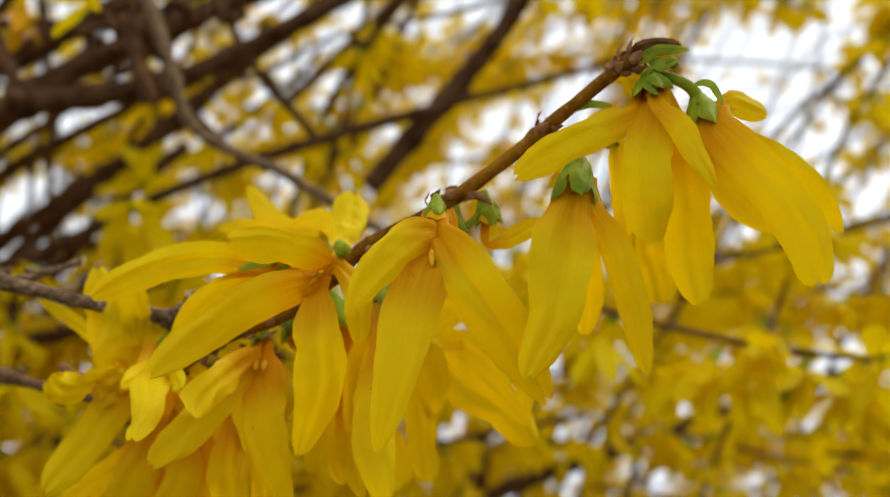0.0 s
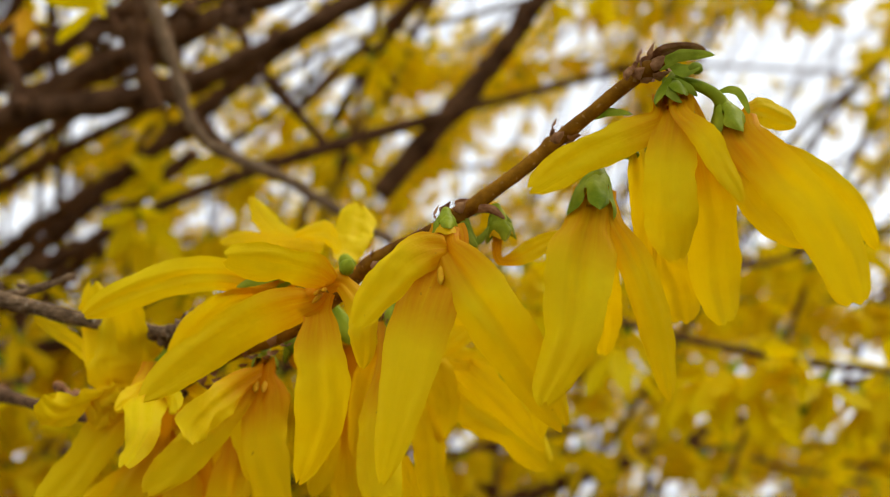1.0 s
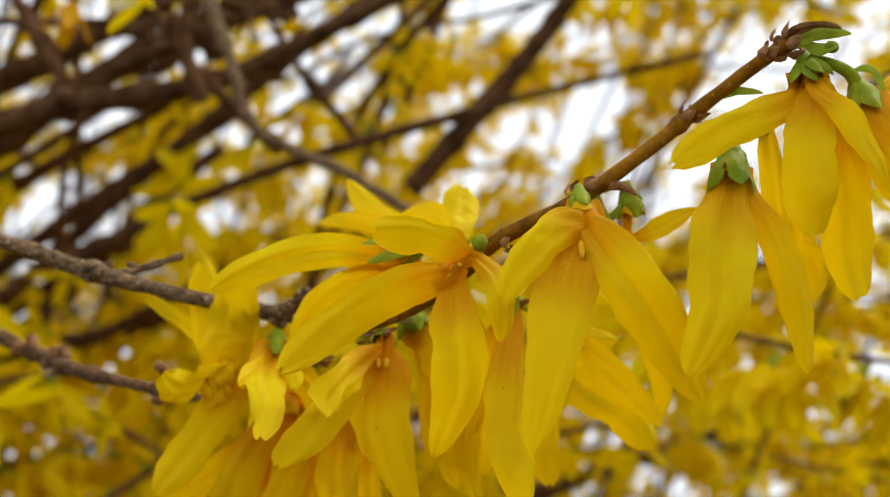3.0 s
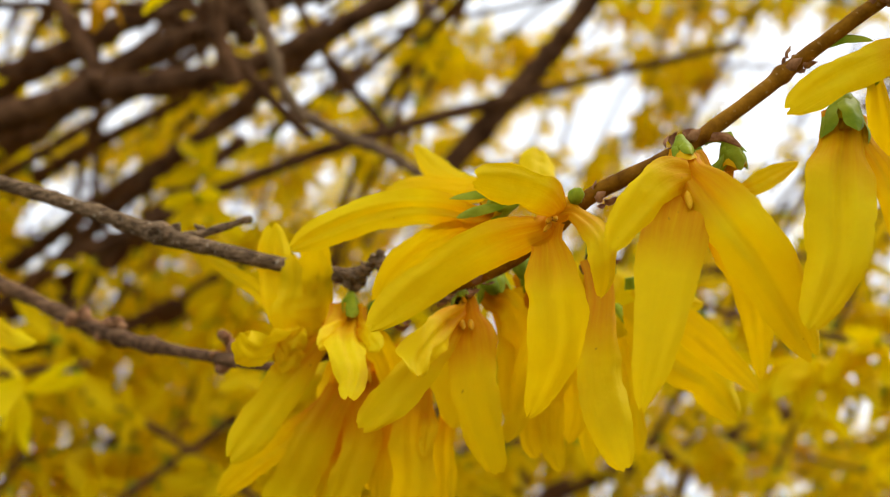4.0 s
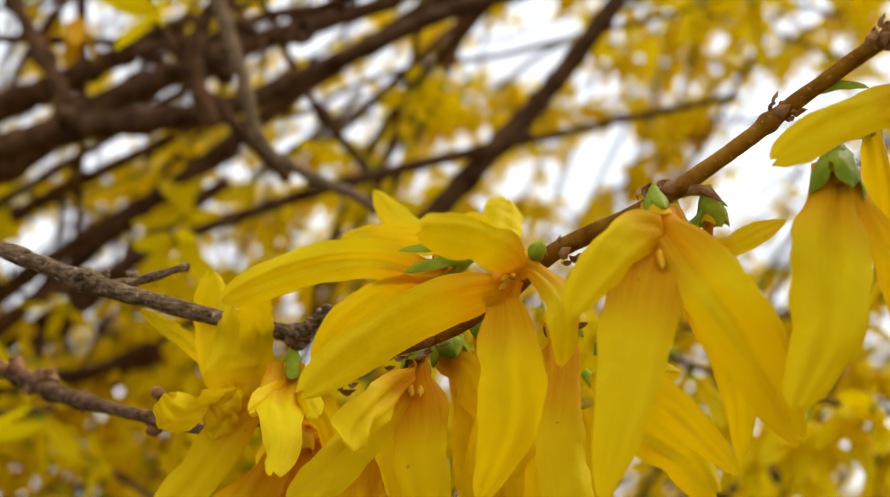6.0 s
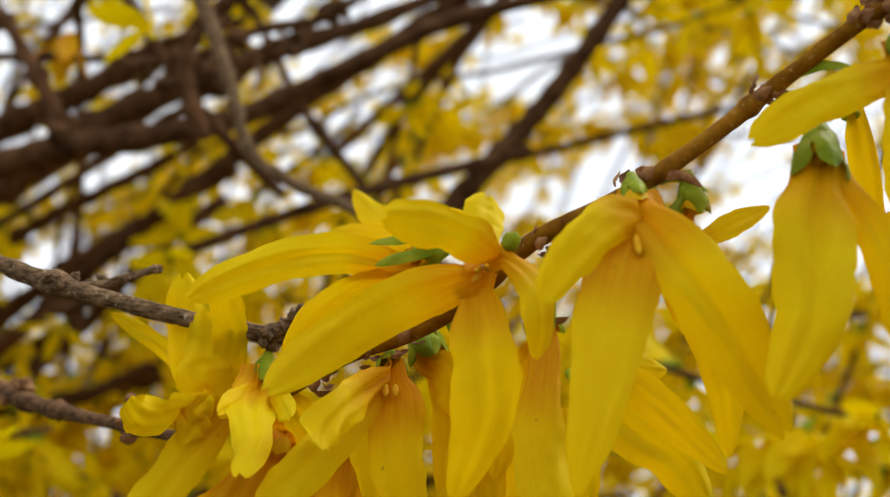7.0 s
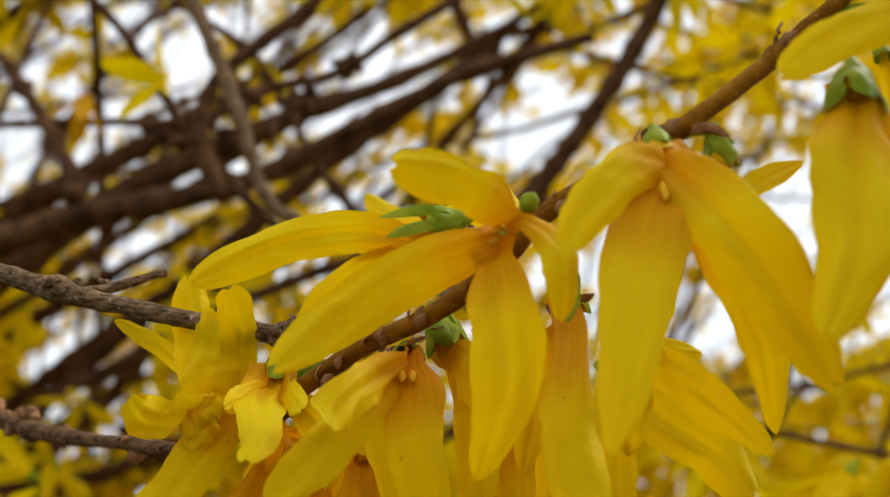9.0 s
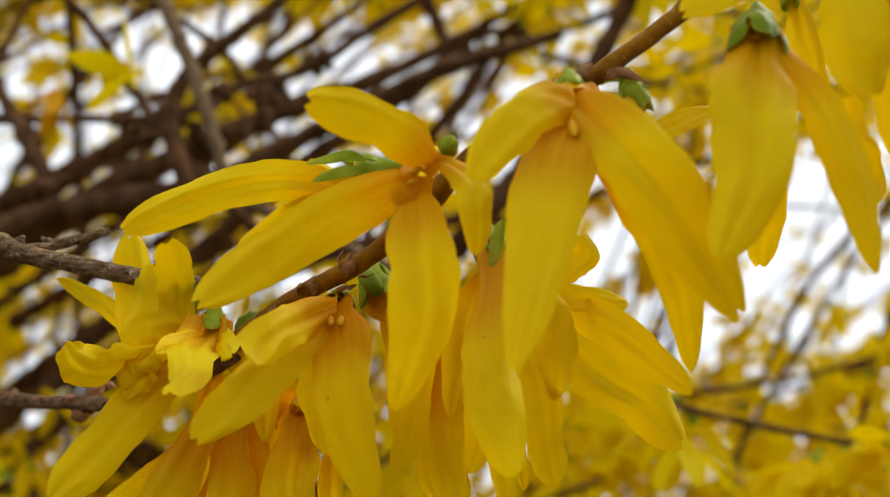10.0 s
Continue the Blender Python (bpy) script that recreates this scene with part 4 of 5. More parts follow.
flower((0.0243, 0.1116, 1.4483), (0.0236, 0.1088, 1.4430), sepals=0.8, tube=1, petals=[
    ((0.0217, 0.1099, 1.4430), (0.0143, 0.1078, 1.4390), (0.0077, 0.1078, 1.4349), 0.0041, (0.23, -0.96, -0.15), 0.3, dict(narrow=0.75, full=0.31, blunt=4.0, end=0.3, turn=0.25)),
    ((0.0235, 0.1089, 1.4427), (0.0227, 0.1087, 1.4351), (0.0232, 0.1105, 1.4281), 0.0057, (-0.28, -0.96, -0.10), 0.25, dict(narrow=0.75, full=0.31, blunt=4.0, end=0.35)),
    ((0.0244, 0.1078, 1.4429), (0.0270, 0.1059, 1.4383), (0.0295, 0.1062, 1.4330), 0.0029, (-0.25, -0.97, 0.03), 0.3, dict(narrow=0.7, full=0.31, blunt=2.4)),
    ((0.0268, 0.1110, 1.4386), (0.0281, 0.1139, 1.4310), (0.0295, 0.1161, 1.4223), 0.0057, (-0.08, -0.95, -0.31), 0.25, dict(narrow=0.6, full=0.38, blunt=4.0, end=0.35)),
])
flower((0.0199, 0.1160, 1.4432), (0.0201, 0.1156, 1.4406), sepals=0, tube=0, petals=[
    ((0.0207, 0.1160, 1.4440), (0.0213, 0.1171, 1.4350), (0.0223, 0.1197, 1.4283), 0.0030, (-0.16, -0.93, -0.34), 0.2, dict(narrow=0.45, blunt=2.0)),
    ((0.0240, 0.1186, 1.4329), (0.0253, 0.1207, 1.4285), (0.0263, 0.1220, 1.4234), 0.0049, (0.00, -0.94, -0.34), 0.2, dict(narrow=0.8, blunt=5.0, end=0.5)),
])
flower((0.0294, 0.1105, 1.4447), (0.0298, 0.1088, 1.4392), sepals=0.85, tube=1, petals=[
    ((0.0311, 0.1075, 1.4401), (0.0362, 0.1054, 1.4321), (0.0396, 0.1057, 1.4223), 0.0058, (-0.33, -0.94, -0.07), 0.28, dict(narrow=0.85, full=0.25, blunt=4.0, end=0.5, turn=0.2)),
    ((0.0303, 0.1090, 1.4384), (0.0330, 0.1110, 1.4343), (0.0385, 0.1130, 1.4303), 0.0043, (0.18, -0.94, -0.29), 0.25, dict(narrow=0.7, blunt=3.0)),
    ((0.0333, 0.1094, 1.4406), (0.0401, 0.1105, 1.4364), (0.0451, 0.1121, 1.4297), 0.0030, (-0.19, -0.88, -0.43), 0.3, dict(narrow=0.7, blunt=3.0, end=0.2)),
    ((0.0316, 0.1106, 1.4442), (0.0355, 0.1133, 1.4456), (0.0389, 0.1155, 1.4452), 0.0031, (0.55, -0.72, -0.42), 0.35, dict(narrow=0.6, blunt=4.0, end=0.3)),
])
flower((-0.0245, 0.1379, 1.4215), (-0.0243, 0.1353, 1.4194), sepals=0.5, tube=3, petals=[
    ((-0.0239, 0.1343, 1.4192), (-0.0232, 0.1324, 1.4105), (-0.0207, 0.1351, 1.3998), 0.0063, (-0.12, -0.99, -0.06), 0.3, dict(narrow=0.4, full=0.2, blunt=3.0, end=0.35, turn=0.2, calm=-0.35)),
    ((-0.0244, 0.1364, 1.4192), (-0.0251, 0.1380, 1.4129), (-0.0258, 0.1408, 1.4056), 0.0075, (-0.01, -0.95, -0.31), 0.25, dict(narrow=0.4, full=0.25, blunt=2.0, end=0.2, calm=-0.35)),
    ((-0.0247, 0.1344, 1.4189), (-0.0305, 0.1292, 1.4110), (-0.0365, 0.1288, 1.4044), 0.0049, (0.32, -0.94, 0.11), 0.3, dict(narrow=0.4, full=0.25, blunt=5.0, end=0.4)),
    ((-0.0245, 0.1334, 1.4190), (-0.0284, 0.1263, 1.4141), (-0.0295, 0.1233, 1.4098), 0.0046, (0.84, -0.52, 0.12), 0.6, dict(narrow=0.5, full=0.3, blunt=5.0, end=0.4, turn=0.5, fold=0.3, ruffle=0.35)),
])
flower((-0.0214, 0.1418, 1.4264), (-0.0202, 0.1408, 1.4221), sepals=0.9, tube=1, petals=[
    ((-0.0203, 0.1409, 1.4217), (-0.0178, 0.1405, 1.4195), (-0.0159, 0.1426, 1.4149), 0.0042, (-0.04, -0.96, -0.27), 0.3, dict(narrow=0.8)),
    ((-0.0187, 0.1427, 1.4229), (-0.0163, 0.1448, 1.4227), (-0.0140, 0.1465, 1.4201), 0.0037, (0.32, -0.79, -0.53), 0.2, dict()),
    ((-0.0194, 0.1421, 1.4213), (-0.0179, 0.1443, 1.4123), (-0.0181, 0.1469, 1.4062), 0.0043, (-0.06, -0.95, -0.31), 0.2, dict(narrow=0.8)),
])
flower((-0.0157, 0.1436, 1.4277), (-0.0136, 0.1450, 1.4221), sepals=0.7, tube=1, petals=[
    ((-0.0157, 0.1473, 1.4127), (-0.0157, 0.1488, 1.4066), (-0.0144, 0.1498, 1.4025), 0.0031, (-0.06, -0.97, -0.25), 0.25, dict(narrow=0.9, blunt=3.5, end=0.3)),
    ((-0.0133, 0.1461, 1.4133), (-0.0129, 0.1468, 1.4064), (-0.0116, 0.1482, 1.4006), 0.0040, (-0.09, -0.98, -0.18), 0.25, dict(narrow=0.9, full=0.3, blunt=2.2, end=0.15)),
    ((-0.0090, 0.1484, 1.4123), (-0.0076, 0.1510, 1.4063), (-0.0070, 0.1522, 1.4015), 0.0027, (-0.10, -0.94, -0.34), 0.25, dict(narrow=0.9, blunt=3.0, end=0.2)),
    ((-0.0105, 0.1492, 1.4175), (-0.0098, 0.1510, 1.4142), (-0.0091, 0.1528, 1.4115), 0.0052, (-0.05, -0.86, -0.52), 0.2, dict(narrow=0.9, blunt=5.0, end=0.5)),
])
flower((-0.0081, 0.1355, 1.4269), (-0.0069, 0.1347, 1.4221), sepals=0.6, tube=1, petals=[
    ((-0.0084, 0.1304, 1.4185), (-0.0092, 0.1266, 1.4090), (-0.0070, 0.1247, 1.4000), 0.0055, (-0.30, -0.92, 0.26), 0.28, dict(narrow=0.7, full=0.31, blunt=3.0, end=0.35, turn=0.2)),
    ((-0.0089, 0.1355, 1.4226), (-0.0119, 0.1372, 1.4160), (-0.0128, 0.1400, 1.4089), 0.0041, (-0.14, -0.95, -0.27), 0.2, dict()),
])
flower((-0.0039, 0.1469, 1.4226), (-0.0019, 0.1445, 1.4198), sepals=0, tube=0, petals=[
    ((-0.0007, 0.1419, 1.4220), (0.0057, 0.1381, 1.4164), (0.0112, 0.1357, 1.4098), 0.0044, (-0.57, -0.81, -0.14), 0.25, dict(narrow=0.7, full=0.31, blunt=2.0, end=0.08)),
    ((-0.0005, 0.1448, 1.4188), (0.0060, 0.1480, 1.4142), (0.0134, 0.1524, 1.4086), 0.0062, (0.18, -0.89, -0.43), 0.25, dict(narrow=0.8, full=0.38, blunt=4.0, end=0.4)),
    ((0.0012, 0.1354, 1.4273), (0.0005, 0.1361, 1.4247), (-0.0030, 0.1358, 1.4215), 0.0038, (0.05, -0.99, -0.11), 0.3, dict()),
    ((-0.0030, 0.1385, 1.4231), (0.0020, 0.1399, 1.4218), (0.0068, 0.1419, 1.4221), 0.0031, (0.30, -0.93, -0.20), 0.3, dict()),
])
flower((-0.0395, 0.1440, 1.4219), (-0.0395, 0.1427, 1.4187), sepals=0.65, tube=1, petals=[
    ((-0.0390, 0.1406, 1.4189), (-0.0382, 0.1318, 1.4130), (-0.0372, 0.1229, 1.4072), 0.0066, (0.22, -0.93, 0.25), 0.5, dict(narrow=0.9, full=0.12, blunt=-1.0, end=0.18, turn=0.3, fold=0.2, ruffle=0.1)),
    ((-0.0398, 0.1408, 1.4182), (-0.0409, 0.1371, 1.4166), (-0.0422, 0.1334, 1.4146), 0.0029, (0.91, -0.38, 0.18), 0.4, dict(narrow=0.8, blunt=2.0, end=0.2)),
    ((-0.0381, 0.1408, 1.4181), (-0.0364, 0.1371, 1.4165), (-0.0347, 0.1345, 1.4144), 0.0032, (-0.75, -0.58, 0.31), 0.4, dict(narrow=0.8, blunt=2.0, end=0.2)),
    ((-0.0444, 0.1464, 1.4161), (-0.0489, 0.1431, 1.4087), (-0.0534, 0.1398, 1.4014), 0.0055, (0.47, -0.87, 0.10), 0.25, dict(narrow=0.6, full=0.33, blunt=4.0, end=0.35)),
    ((-0.0378, 0.1458, 1.4186), (-0.0351, 0.1486, 1.4156), (-0.0344, 0.1512, 1.4096), 0.0043, (0.18, -0.87, -0.45), 0.2, dict()),
    ((-0.0452, 0.1527, 1.4077), (-0.0511, 0.1548, 1.4034), (-0.0581, 0.1563, 1.3975), 0.0042, (-0.03, -0.96, -0.29), 0.25, dict(narrow=0.8, blunt=4.0, end=0.35)),
])
flower((-0.0378, 0.1509, 1.4147), (-0.0391, 0.1508, 1.4109), sepals=0, tube=1, petals=[
    ((-0.0425, 0.1504, 1.4087), (-0.0468, 0.1524, 1.4004), (-0.0512, 0.1548, 1.3909), 0.0063, (-0.00, -0.97, -0.24), 0.25, dict(narrow=0.7, blunt=4.0, end=0.3)),
    ((-0.0386, 0.1515, 1.4082), (-0.0391, 0.1524, 1.4005), (-0.0426, 0.1534, 1.3924), 0.0056, (0.18, -0.97, -0.16), 0.28, dict(narrow=0.8, blunt=3.0, end=0.3)),
    ((-0.0384, 0.1537, 1.4159), (-0.0414, 0.1569, 1.4074), (-0.0444, 0.1600, 1.3988), 0.0097, (0.05, -0.93, -0.36), 0.2, dict(narrow=0.9, blunt=4.0, end=0.4)),
    ((-0.0318, 0.1542, 1.4138), (-0.0347, 0.1572, 1.4060), (-0.0369, 0.1602, 1.3982), 0.0089, (0.00, -0.93, -0.36), 0.2, dict(narrow=0.9, blunt=4.0, end=0.4)),
    ((-0.0423, 0.1569, 1.4033), (-0.0438, 0.1587, 1.4002), (-0.0446, 0.1597, 1.3959), 0.0033, (0.06, -0.92, -0.38), 0.25, dict(narrow=0.7, blunt=3.0)),
    ((-0.0351, 0.1532, 1.4056), (-0.0355, 0.1558, 1.3994), (-0.0344, 0.1571, 1.3939), 0.0033, (0.10, -0.94, -0.31), 0.25, dict(narrow=0.8, blunt=3.0, end=0.2)),
])
flower((-0.0302, 0.1509, 1.4148), (-0.0301, 0.1498, 1.4109), sepals=0, tube=1, petals=[
    ((-0.0306, 0.1502, 1.4095), (-0.0313, 0.1512, 1.4011), (-0.0326, 0.1531, 1.3937), 0.0062, (-0.03, -0.98, -0.18), 0.25, dict(narrow=0.7, blunt=4.0, end=0.4)),
    ((-0.0263, 0.1516, 1.4080), (-0.0269, 0.1544, 1.4008), (-0.0269, 0.1559, 1.3946), 0.0033, (0.11, -0.94, -0.31), 0.3, dict(narrow=0.8, blunt=5.0, end=0.4)),
    ((-0.0292, 0.1505, 1.4081), (-0.0291, 0.1502, 1.4053), (-0.0296, 0.1499, 1.4023), 0.0024, (0.05, -0.99, 0.10), 0.2, dict(narrow=0.8, blunt=1.6)),
])
flower((-0.0458, 0.1474, 1.4204), (-0.0460, 0.1474, 1.4204), sepals=0, tube=0, petals=[
    ((-0.0472, 0.1478, 1.4189), (-0.0499, 0.1461, 1.4258), (-0.0507, 0.1452, 1.4335), 0.0054, (-0.01, -0.98, -0.18), 0.4, dict(narrow=0.7, full=0.31, blunt=4.0, end=0.3)),
    ((-0.0445, 0.1468, 1.4187), (-0.0439, 0.1432, 1.4250), (-0.0448, 0.1399, 1.4299), 0.0044, (0.33, -0.81, -0.49), 0.3, dict(narrow=0.8, blunt=5.0, end=0.4)),
    ((-0.0460, 0.1460, 1.4179), (-0.0462, 0.1439, 1.4223), (-0.0466, 0.1432, 1.4290), 0.0072, (0.12, -0.96, 0.22), 0.35, dict(narrow=0.7, full=0.27, blunt=3.0, end=0.3)),
    ((-0.0503, 0.1481, 1.4218), (-0.0548, 0.1481, 1.4261), (-0.0600, 0.1483, 1.4292), 0.0023, (-0.06, -1.00, -0.06), 0.2, dict(narrow=0.7, blunt=2.0)),
    ((-0.0474, 0.1458, 1.4186), (-0.0496, 0.1395, 1.4150), (-0.0522, 0.1351, 1.4163), 0.0046, (0.80, -0.23, -0.56), 0.5, dict(narrow=0.7, blunt=5.0, end=0.5, turn=0.6, ruffle=0.3)),
    ((-0.0452, 0.1449, 1.4183), (-0.0468, 0.1434, 1.4158), (-0.0481, 0.1432, 1.4125), 0.0042, (0.61, -0.79, -0.09), 0.6, dict(narrow=0.6, blunt=3.0, turn=0.8, fold=0.3, ruffle=0.3)),
    ((-0.0460, 0.1447, 1.4191), (-0.0474, 0.1431, 1.4170), (-0.0485, 0.1430, 1.4136), 0.0038, (-0.03, -0.95, 0.31), 0.6, dict(narrow=0.6, blunt=3.0, turn=-0.8, ruffle=0.35)),
])
flower((-0.0072, 0.1351, 1.4284), (-0.0095, 0.1362, 1.4243), sepals=0, tube=0, petals=[
    ((-0.0103, 0.1369, 1.4213), (-0.0100, 0.1415, 1.4110), (-0.0109, 0.1443, 1.4041), 0.0036, (0.06, -0.92, -0.40), 0.25, dict(narrow=0.8, blunt=4.0)),
    ((-0.0149, 0.1377, 1.4183), (-0.0167, 0.1415, 1.4110), (-0.0188, 0.1443, 1.4041), 0.0034, (0.03, -0.90, -0.43), 0.25, dict(narrow=0.8, blunt=4.0)),
])
flower((-0.0034, 0.1381, 1.4246), (-0.0030, 0.1387, 1.4224), sepals=0, tube=0, petals=[
    ((-0.0030, 0.1379, 1.4215), (-0.0017, 0.1391, 1.4166), (-0.0021, 0.1415, 1.4112), 0.0045, (0.03, -0.94, -0.33), 0.2, dict(narrow=0.8, blunt=3.0)),
    ((-0.0050, 0.1400, 1.4171), (-0.0033, 0.1419, 1.4095), (-0.0023, 0.1447, 1.4027), 0.0042, (0.07, -0.95, -0.29), 0.25, dict(narrow=0.8, blunt=4.5, end=0.35)),
    ((-0.0067, 0.1450, 1.4097), (-0.0057, 0.1459, 1.4059), (-0.0053, 0.1467, 1.4028), 0.0018, (0.08, -0.97, -0.23), 0.2, dict()),
])
flower((-0.1088, 0.1802, 1.4295), (-0.1060, 0.1798, 1.4271), sepals=0.8, tube=1, petals=[
    ((-0.1048, 0.1789, 1.4264), (-0.0998, 0.1776, 1.4234), (-0.0938, 0.1760, 1.4216), 0.0039, (-0.15, -0.96, 0.25), 0.3, dict(narrow=0.6, blunt=3.0)),
    ((-0.1060, 0.1790, 1.4259), (-0.1053, 0.1790, 1.4180), (-0.1056, 0.1801, 1.4091), 0.0082, (0.43, -0.90, -0.05), 0.3, dict(narrow=0.7)),
    ((-0.1069, 0.1788, 1.4268), (-0.1118, 0.1781, 1.4215), (-0.1175, 0.1780, 1.4177), 0.0064, (0.32, -0.90, -0.29), 0.3, dict(narrow=0.7)),
])


# leafy tip of the branch, buds and scales at its nodes
for spec in (
    ((0.0224, 0.1102, 1.4497), (0.0248, 0.1080, 1.4503), (0.0278, 0.1071, 1.4499), 0.0014, (-0.44, -0.79, -0.43), 0.3),
    ((0.0236, 0.1101, 1.4502), (0.0251, 0.1084, 1.4489), (0.0263, 0.1074, 1.4487), 0.0015, (-0.61, -0.75, 0.24), 0.4),
    ((0.0236, 0.1105, 1.4487), (0.0248, 0.1088, 1.4471), (0.0262, 0.1091, 1.4460), 0.0010, (-0.45, -0.89, 0.03), 0.3),
    ((0.0229, 0.1105, 1.4489), (0.0232, 0.1090, 1.4465), (0.0243, 0.1083, 1.4450), 0.0011, (-0.53, -0.81, 0.25), 0.4),
    ((0.0288, 0.1099, 1.4469), (0.0307, 0.1090, 1.4464), (0.0318, 0.1096, 1.4440), 0.0010, (-0.13, -0.99, -0.04), 0.5),
    ((0.0157, 0.1172, 1.4466), (0.0175, 0.1151, 1.4466), (0.0201, 0.1143, 1.4460), 0.0011, (-0.56, -0.75, -0.35), 0.4),
    ((0.0021, 0.1189, 1.4355), (0.0042, 0.1188, 1.4362), (0.0066, 0.1182, 1.4344), 0.0010, (-0.15, -0.99, 0.09), 0.4),
    ((0.0014, 0.1183, 1.4350), (0.0024, 0.1176, 1.4322), (0.0039, 0.1178, 1.4340), 0.0011, (0.08, -0.99, 0.12), 0.5),
    ((0.0008, 0.1178, 1.4345), (0.0014, 0.1168, 1.4328), (0.0026, 0.1163, 1.4310), 0.0012, (-0.2, -0.97, 0.1), 0.5),
    ((-0.0205, 0.1234, 1.4302), (-0.0227, 0.1232, 1.4308), (-0.0264, 0.1243, 1.4306), 0.0011, (-0.17, -0.92, -0.34), 0.4),
    ((-0.0202, 0.1236, 1.4294), (-0.0230, 0.1227, 1.4287), (-0.0256, 0.1229, 1.4279), 0.0012, (0.19, -0.94, -0.28), 0.4),
    ((-0.0085, 0.1315, 1.4223), (-0.0078, 0.1309, 1.4246), (-0.0072, 0.1303, 1.4271), 0.0015, (0.02, -0.97, -0.25), 0.4),
):
    lobe("leaf", LEAF, branch, *spec, next(SEEDS), "small green unfolding leaf", narrow=0.4, blunt=1.5, rows=14, cols=6)
for spec in (
    ((0.0213, 0.1120, 1.4508), (0.0240, 0.1088, 1.4514), (0.0271, 0.1079, 1.4509), 0.0017, (-0.31, -0.45, -0.84), 0.4),
    ((0.0011, 0.1189, 1.4358), (0.0035, 0.1178, 1.4359), (0.0057, 0.1171, 1.4345), 0.0012, (-0.42, -0.74, -0.53), 0.5),
):
    lobe("bud_scale", RUSSET, branch, *spec, next(SEEDS), "russet bud scale", narrow=0.5, blunt=1.5)
bm = bmesh.new()
add_tube(bm, smooth_line([(0.0242, 0.1105, 1.4487), (0.0267, 0.1098, 1.4475), (0.0285, 0.1100, 1.4464), (0.0294, 0.1105, 1.4447)], 6), 0.0006, 0.0008, 8)
part("pedicel", bm, SEPAL, branch, "thin green flower stalk")
bm = bmesh.new()
add_blob(bm, (0.0260, 0.1084, 1.4490), (1, 0, -0.3), 0.0016, 0.0007, 2)
part("bud", bm, LEAF, branch, "dark green tip bud")
bm = bmesh.new()
add_blob(bm, (-0.0123, 0.1194, 1.4295), (0.4, -0.5, 0.6), 0.0021, 0.0009, 5)
part("bud", bm, SEPAL, branch, "round pale green bud")
for where, axis, long, thick in (((-0.0356, 0.1461, 1.4217), (0.8, -0.2, 0.3), 0.0042, 0.0017), ((-0.0214, 0.1393, 1.4242), (0.5, -0.3, -0.8), 0.0045, 0.0011), ((-0.0175, 0.1358, 1.4258), (0.3, -0.3, -0.9), 0.0050, 0.0012), ((-0.0322, 0.1448, 1.4228), (0.4, -0.4, -0.7), 0.0034, 0.0012)):
    bm = bmesh.new()
    add_blob(bm, where, axis, long, thick, 4.0, 10, 8, 0.35)
    part("bud", bm, LEAF, branch, "dark green flower bud")
ALONG = (0.75, -0.1, 0.65)
for where, count, size, seed in (
    ((0.0118, 0.1168, 1.4441), 6, 0.0016, 41),
    ((0.0201, 0.1114, 1.4494), 7, 0.0020, 42),
    ((0.0222, 0.1101, 1.4502), 5, 0.0020, 43),
    ((-0.0008, 0.1190, 1.4351), 6, 0.0022, 44),
    ((-0.0088, 0.1232, 1.4309), 5, 0.0018, 45),
    ((-0.0238, 0.1345, 1.4228), 8, 0.0017, 46),
    ((-0.0274, 0.1377, 1.4222), 7, 0.0017, 47),
    ((-0.0090, 0.1339, 1.4250), 6, 0.0018, 48),
    ((-0.0329, 0.1415, 1.4196), 7, 0.0018, 49),
):
    scales(branch, where, ALONG, count, size, RUSSET, seed)

def side_twig(line, r0, r1, nodes, seed, label):
    t = thing("bare_twig", line[0], label, "twig", "bare twigs beside the flowering branch")
    bm = bmesh.new()
    add_tube(bm, smooth_line(line, 18), r0, r1, 12, 0.22, nodes, 0.5, seed)
    part("stem", bm, BARK, t)
    return t


upper_twig = side_twig([FOOT_NEAR, (-0.55, 0.42, 0.8), (-0.42, 0.28, 1.36)] + [(-0.1235, 0.1507, 1.4486), (-0.1042, 0.1487, 1.4441), (-0.0872, 0.1470, 1.4389), (-0.0765, 0.1457, 1.4355), (-0.0659, 0.1446, 1.4317), (-0.0524, 0.1445, 1.4282), (-0.0436, 0.1449, 1.4266), (-0.0376, 0.1451, 1.4255)], (0.006, 0.004, 0.0025, 0.0018, 0.0013, 0.0010, 0.0011, 0.0012, 0.0010, 0.0011, 0.0010), 0, (0.7, 0.9, 0.965), 31, "bare grey-brown twig with peeling bark and knobbly end")
bm = bmesh.new()
add_tube(bm, smooth_line([(-0.0627, 0.1447, 1.4313), (-0.0600, 0.1456, 1.4321), (-0.0572, 0.1463, 1.4333), (-0.0544, 0.1470, 1.4346)], 8), 0.0007, 0.0005, 10, 0.3, (0.95,), 0.6, 7)
part("spur", bm, BARK, upper_twig, "short side spur")
bm = bmesh.new()
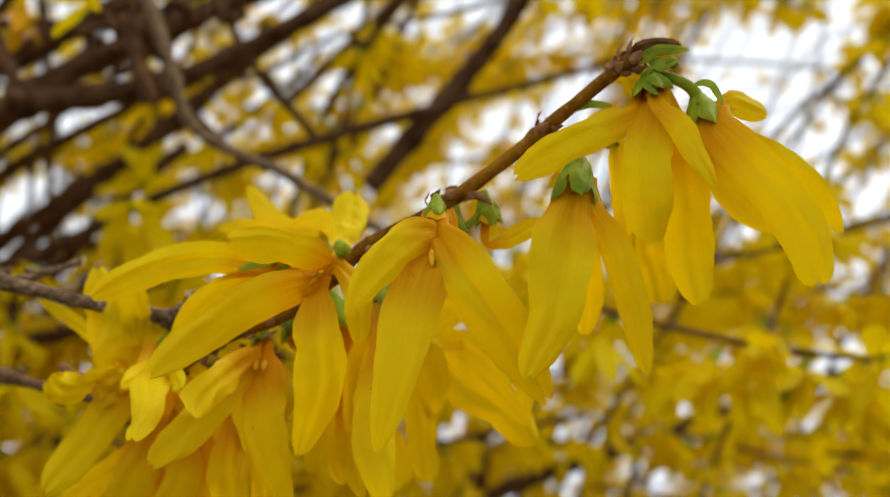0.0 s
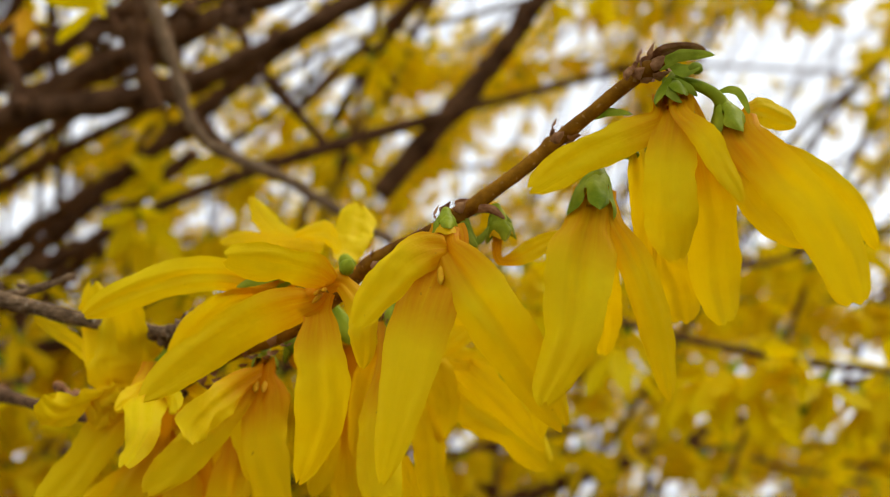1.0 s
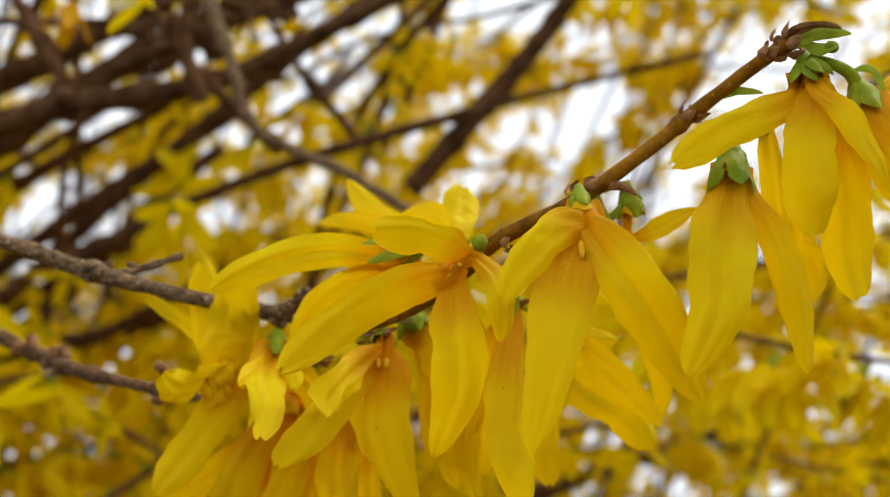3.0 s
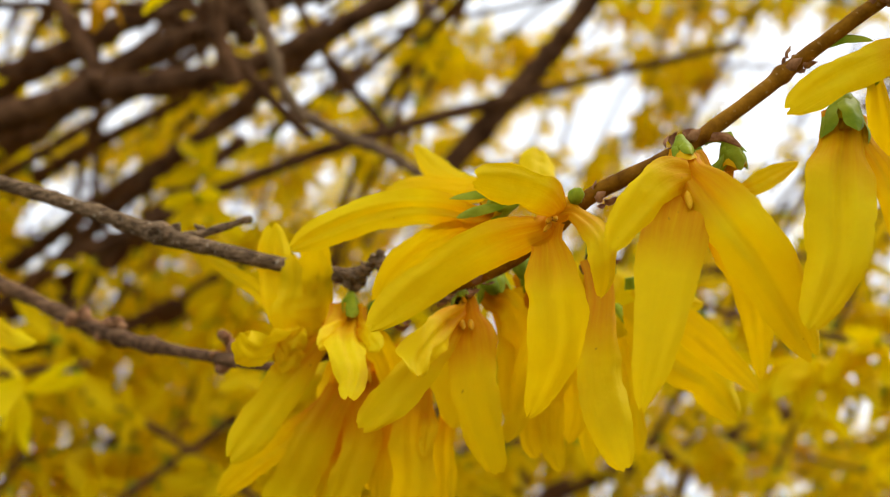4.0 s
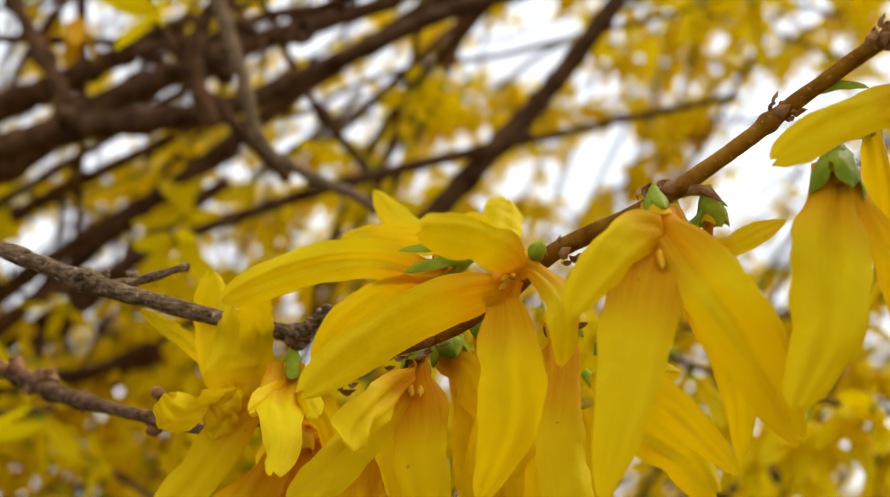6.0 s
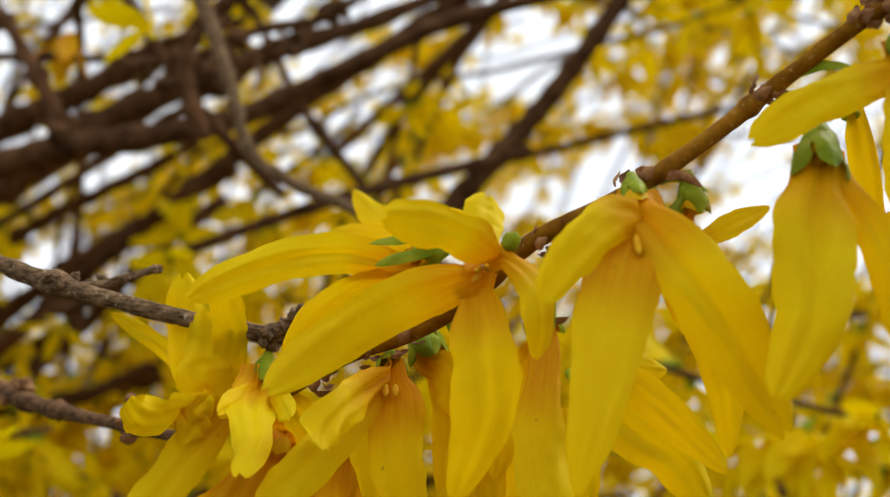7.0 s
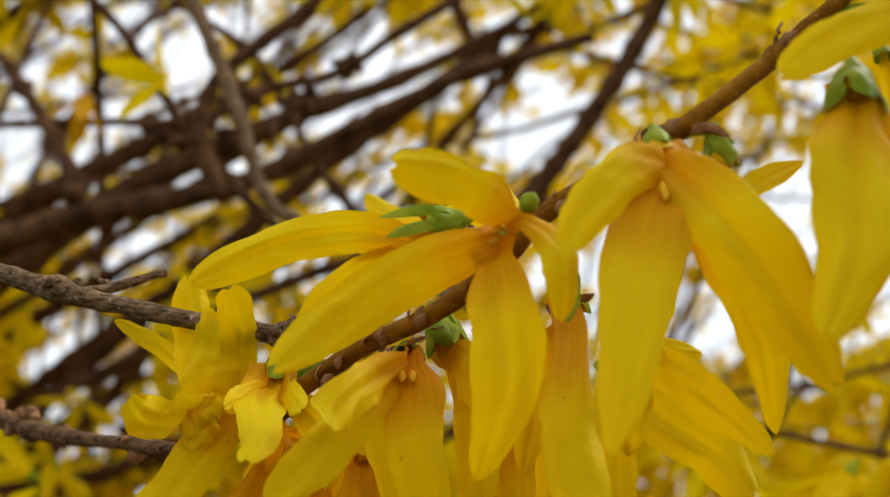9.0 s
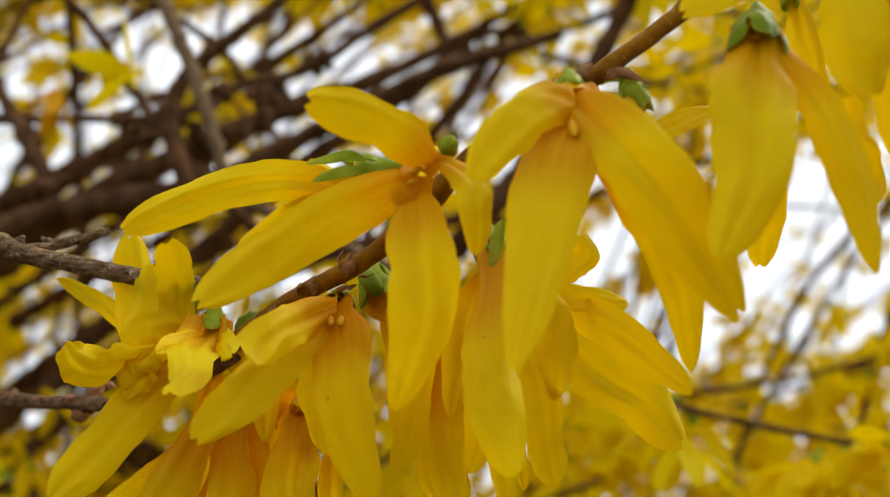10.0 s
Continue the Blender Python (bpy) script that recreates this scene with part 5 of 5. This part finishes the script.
add_tube(bm, smooth_line([(-0.0399, 0.1451, 1.4257), (-0.0376, 0.1438, 1.4269), (-0.0353, 0.1435, 1.4281)], 10), 0.0010, 0.0005, 10, 0.45, (0.5, 0.9), 0.6, 8)
part("spur", bm, BARK, upper_twig, "gnarled spur at the end")
for where, count, size, seed in (((-0.0654, 0.1437, 1.4314), 4, 0.0020, 61), ((-0.0639, 0.1454, 1.4326), 4, 0.0011, 62), ((-0.0603, 0.1455, 1.4325), 5, 0.0012, 63), ((-0.0542, 0.1470, 1.4347), 5, 0.0010, 64), ((-0.0390, 0.1441, 1.4253), 6, 0.0020, 65), ((-0.0361, 0.1435, 1.4278), 7, 0.0018, 66), ((-0.0405, 0.1441, 1.4257), 4, 0.0015, 67)):
    knobs(upper_twig, where, (0.001, 0, -0.0002), count, size, BARK, seed)

# older wood that carries the flowering branch
OLD_WOOD = [FOOT_NEAR, (-0.58, 0.45, 0.7), (-0.47, 0.33, 1.28)] + [(-0.1515, 0.1931, 1.4523), (-0.1259, 0.1904, 1.4426), (-0.1026, 0.1857, 1.4324), (-0.0882, 0.1801, 1.4257), (-0.0778, 0.1739, 1.4218), (-0.0604, 0.1606, 1.4172), (-0.0501, 0.1529, 1.4149), (-0.0437, 0.1495, 1.4163), (-0.0375, 0.1458, 1.4188)]
bm = bmesh.new()
add_tube(bm, smooth_line(OLD_WOOD, 16), (0.006, 0.004, 0.0025, 0.0018, 0.0016, 0.0013, 0.0012, 0.0011, 0.0008, 0.0006, 0.0012, 0.0014), 0, 12, 0.2, (0.62, 0.66, 0.74), 0.4, 32)
part("old_wood", bm, OLD_TWIG, branch, "bare reddish-brown older wood with clustered bud scars")
for where, count, size, seed in (((-0.0882, 0.1800, 1.4264), 6, 0.0029, 71), ((-0.0849, 0.1783, 1.4246), 6, 0.0026, 72), ((-0.0813, 0.1763, 1.4244), 5, 0.0026, 73), ((-0.0734, 0.1711, 1.4205), 4, 0.0020, 74), ((-0.0602, 0.1608, 1.4166), 6, 0.0023, 75), ((-0.0582, 0.1600, 1.4195), 5, 0.0025, 76)):
    knobs(branch, where, (0.001, 0, -0.0003), count, size, RUSSET, seed)
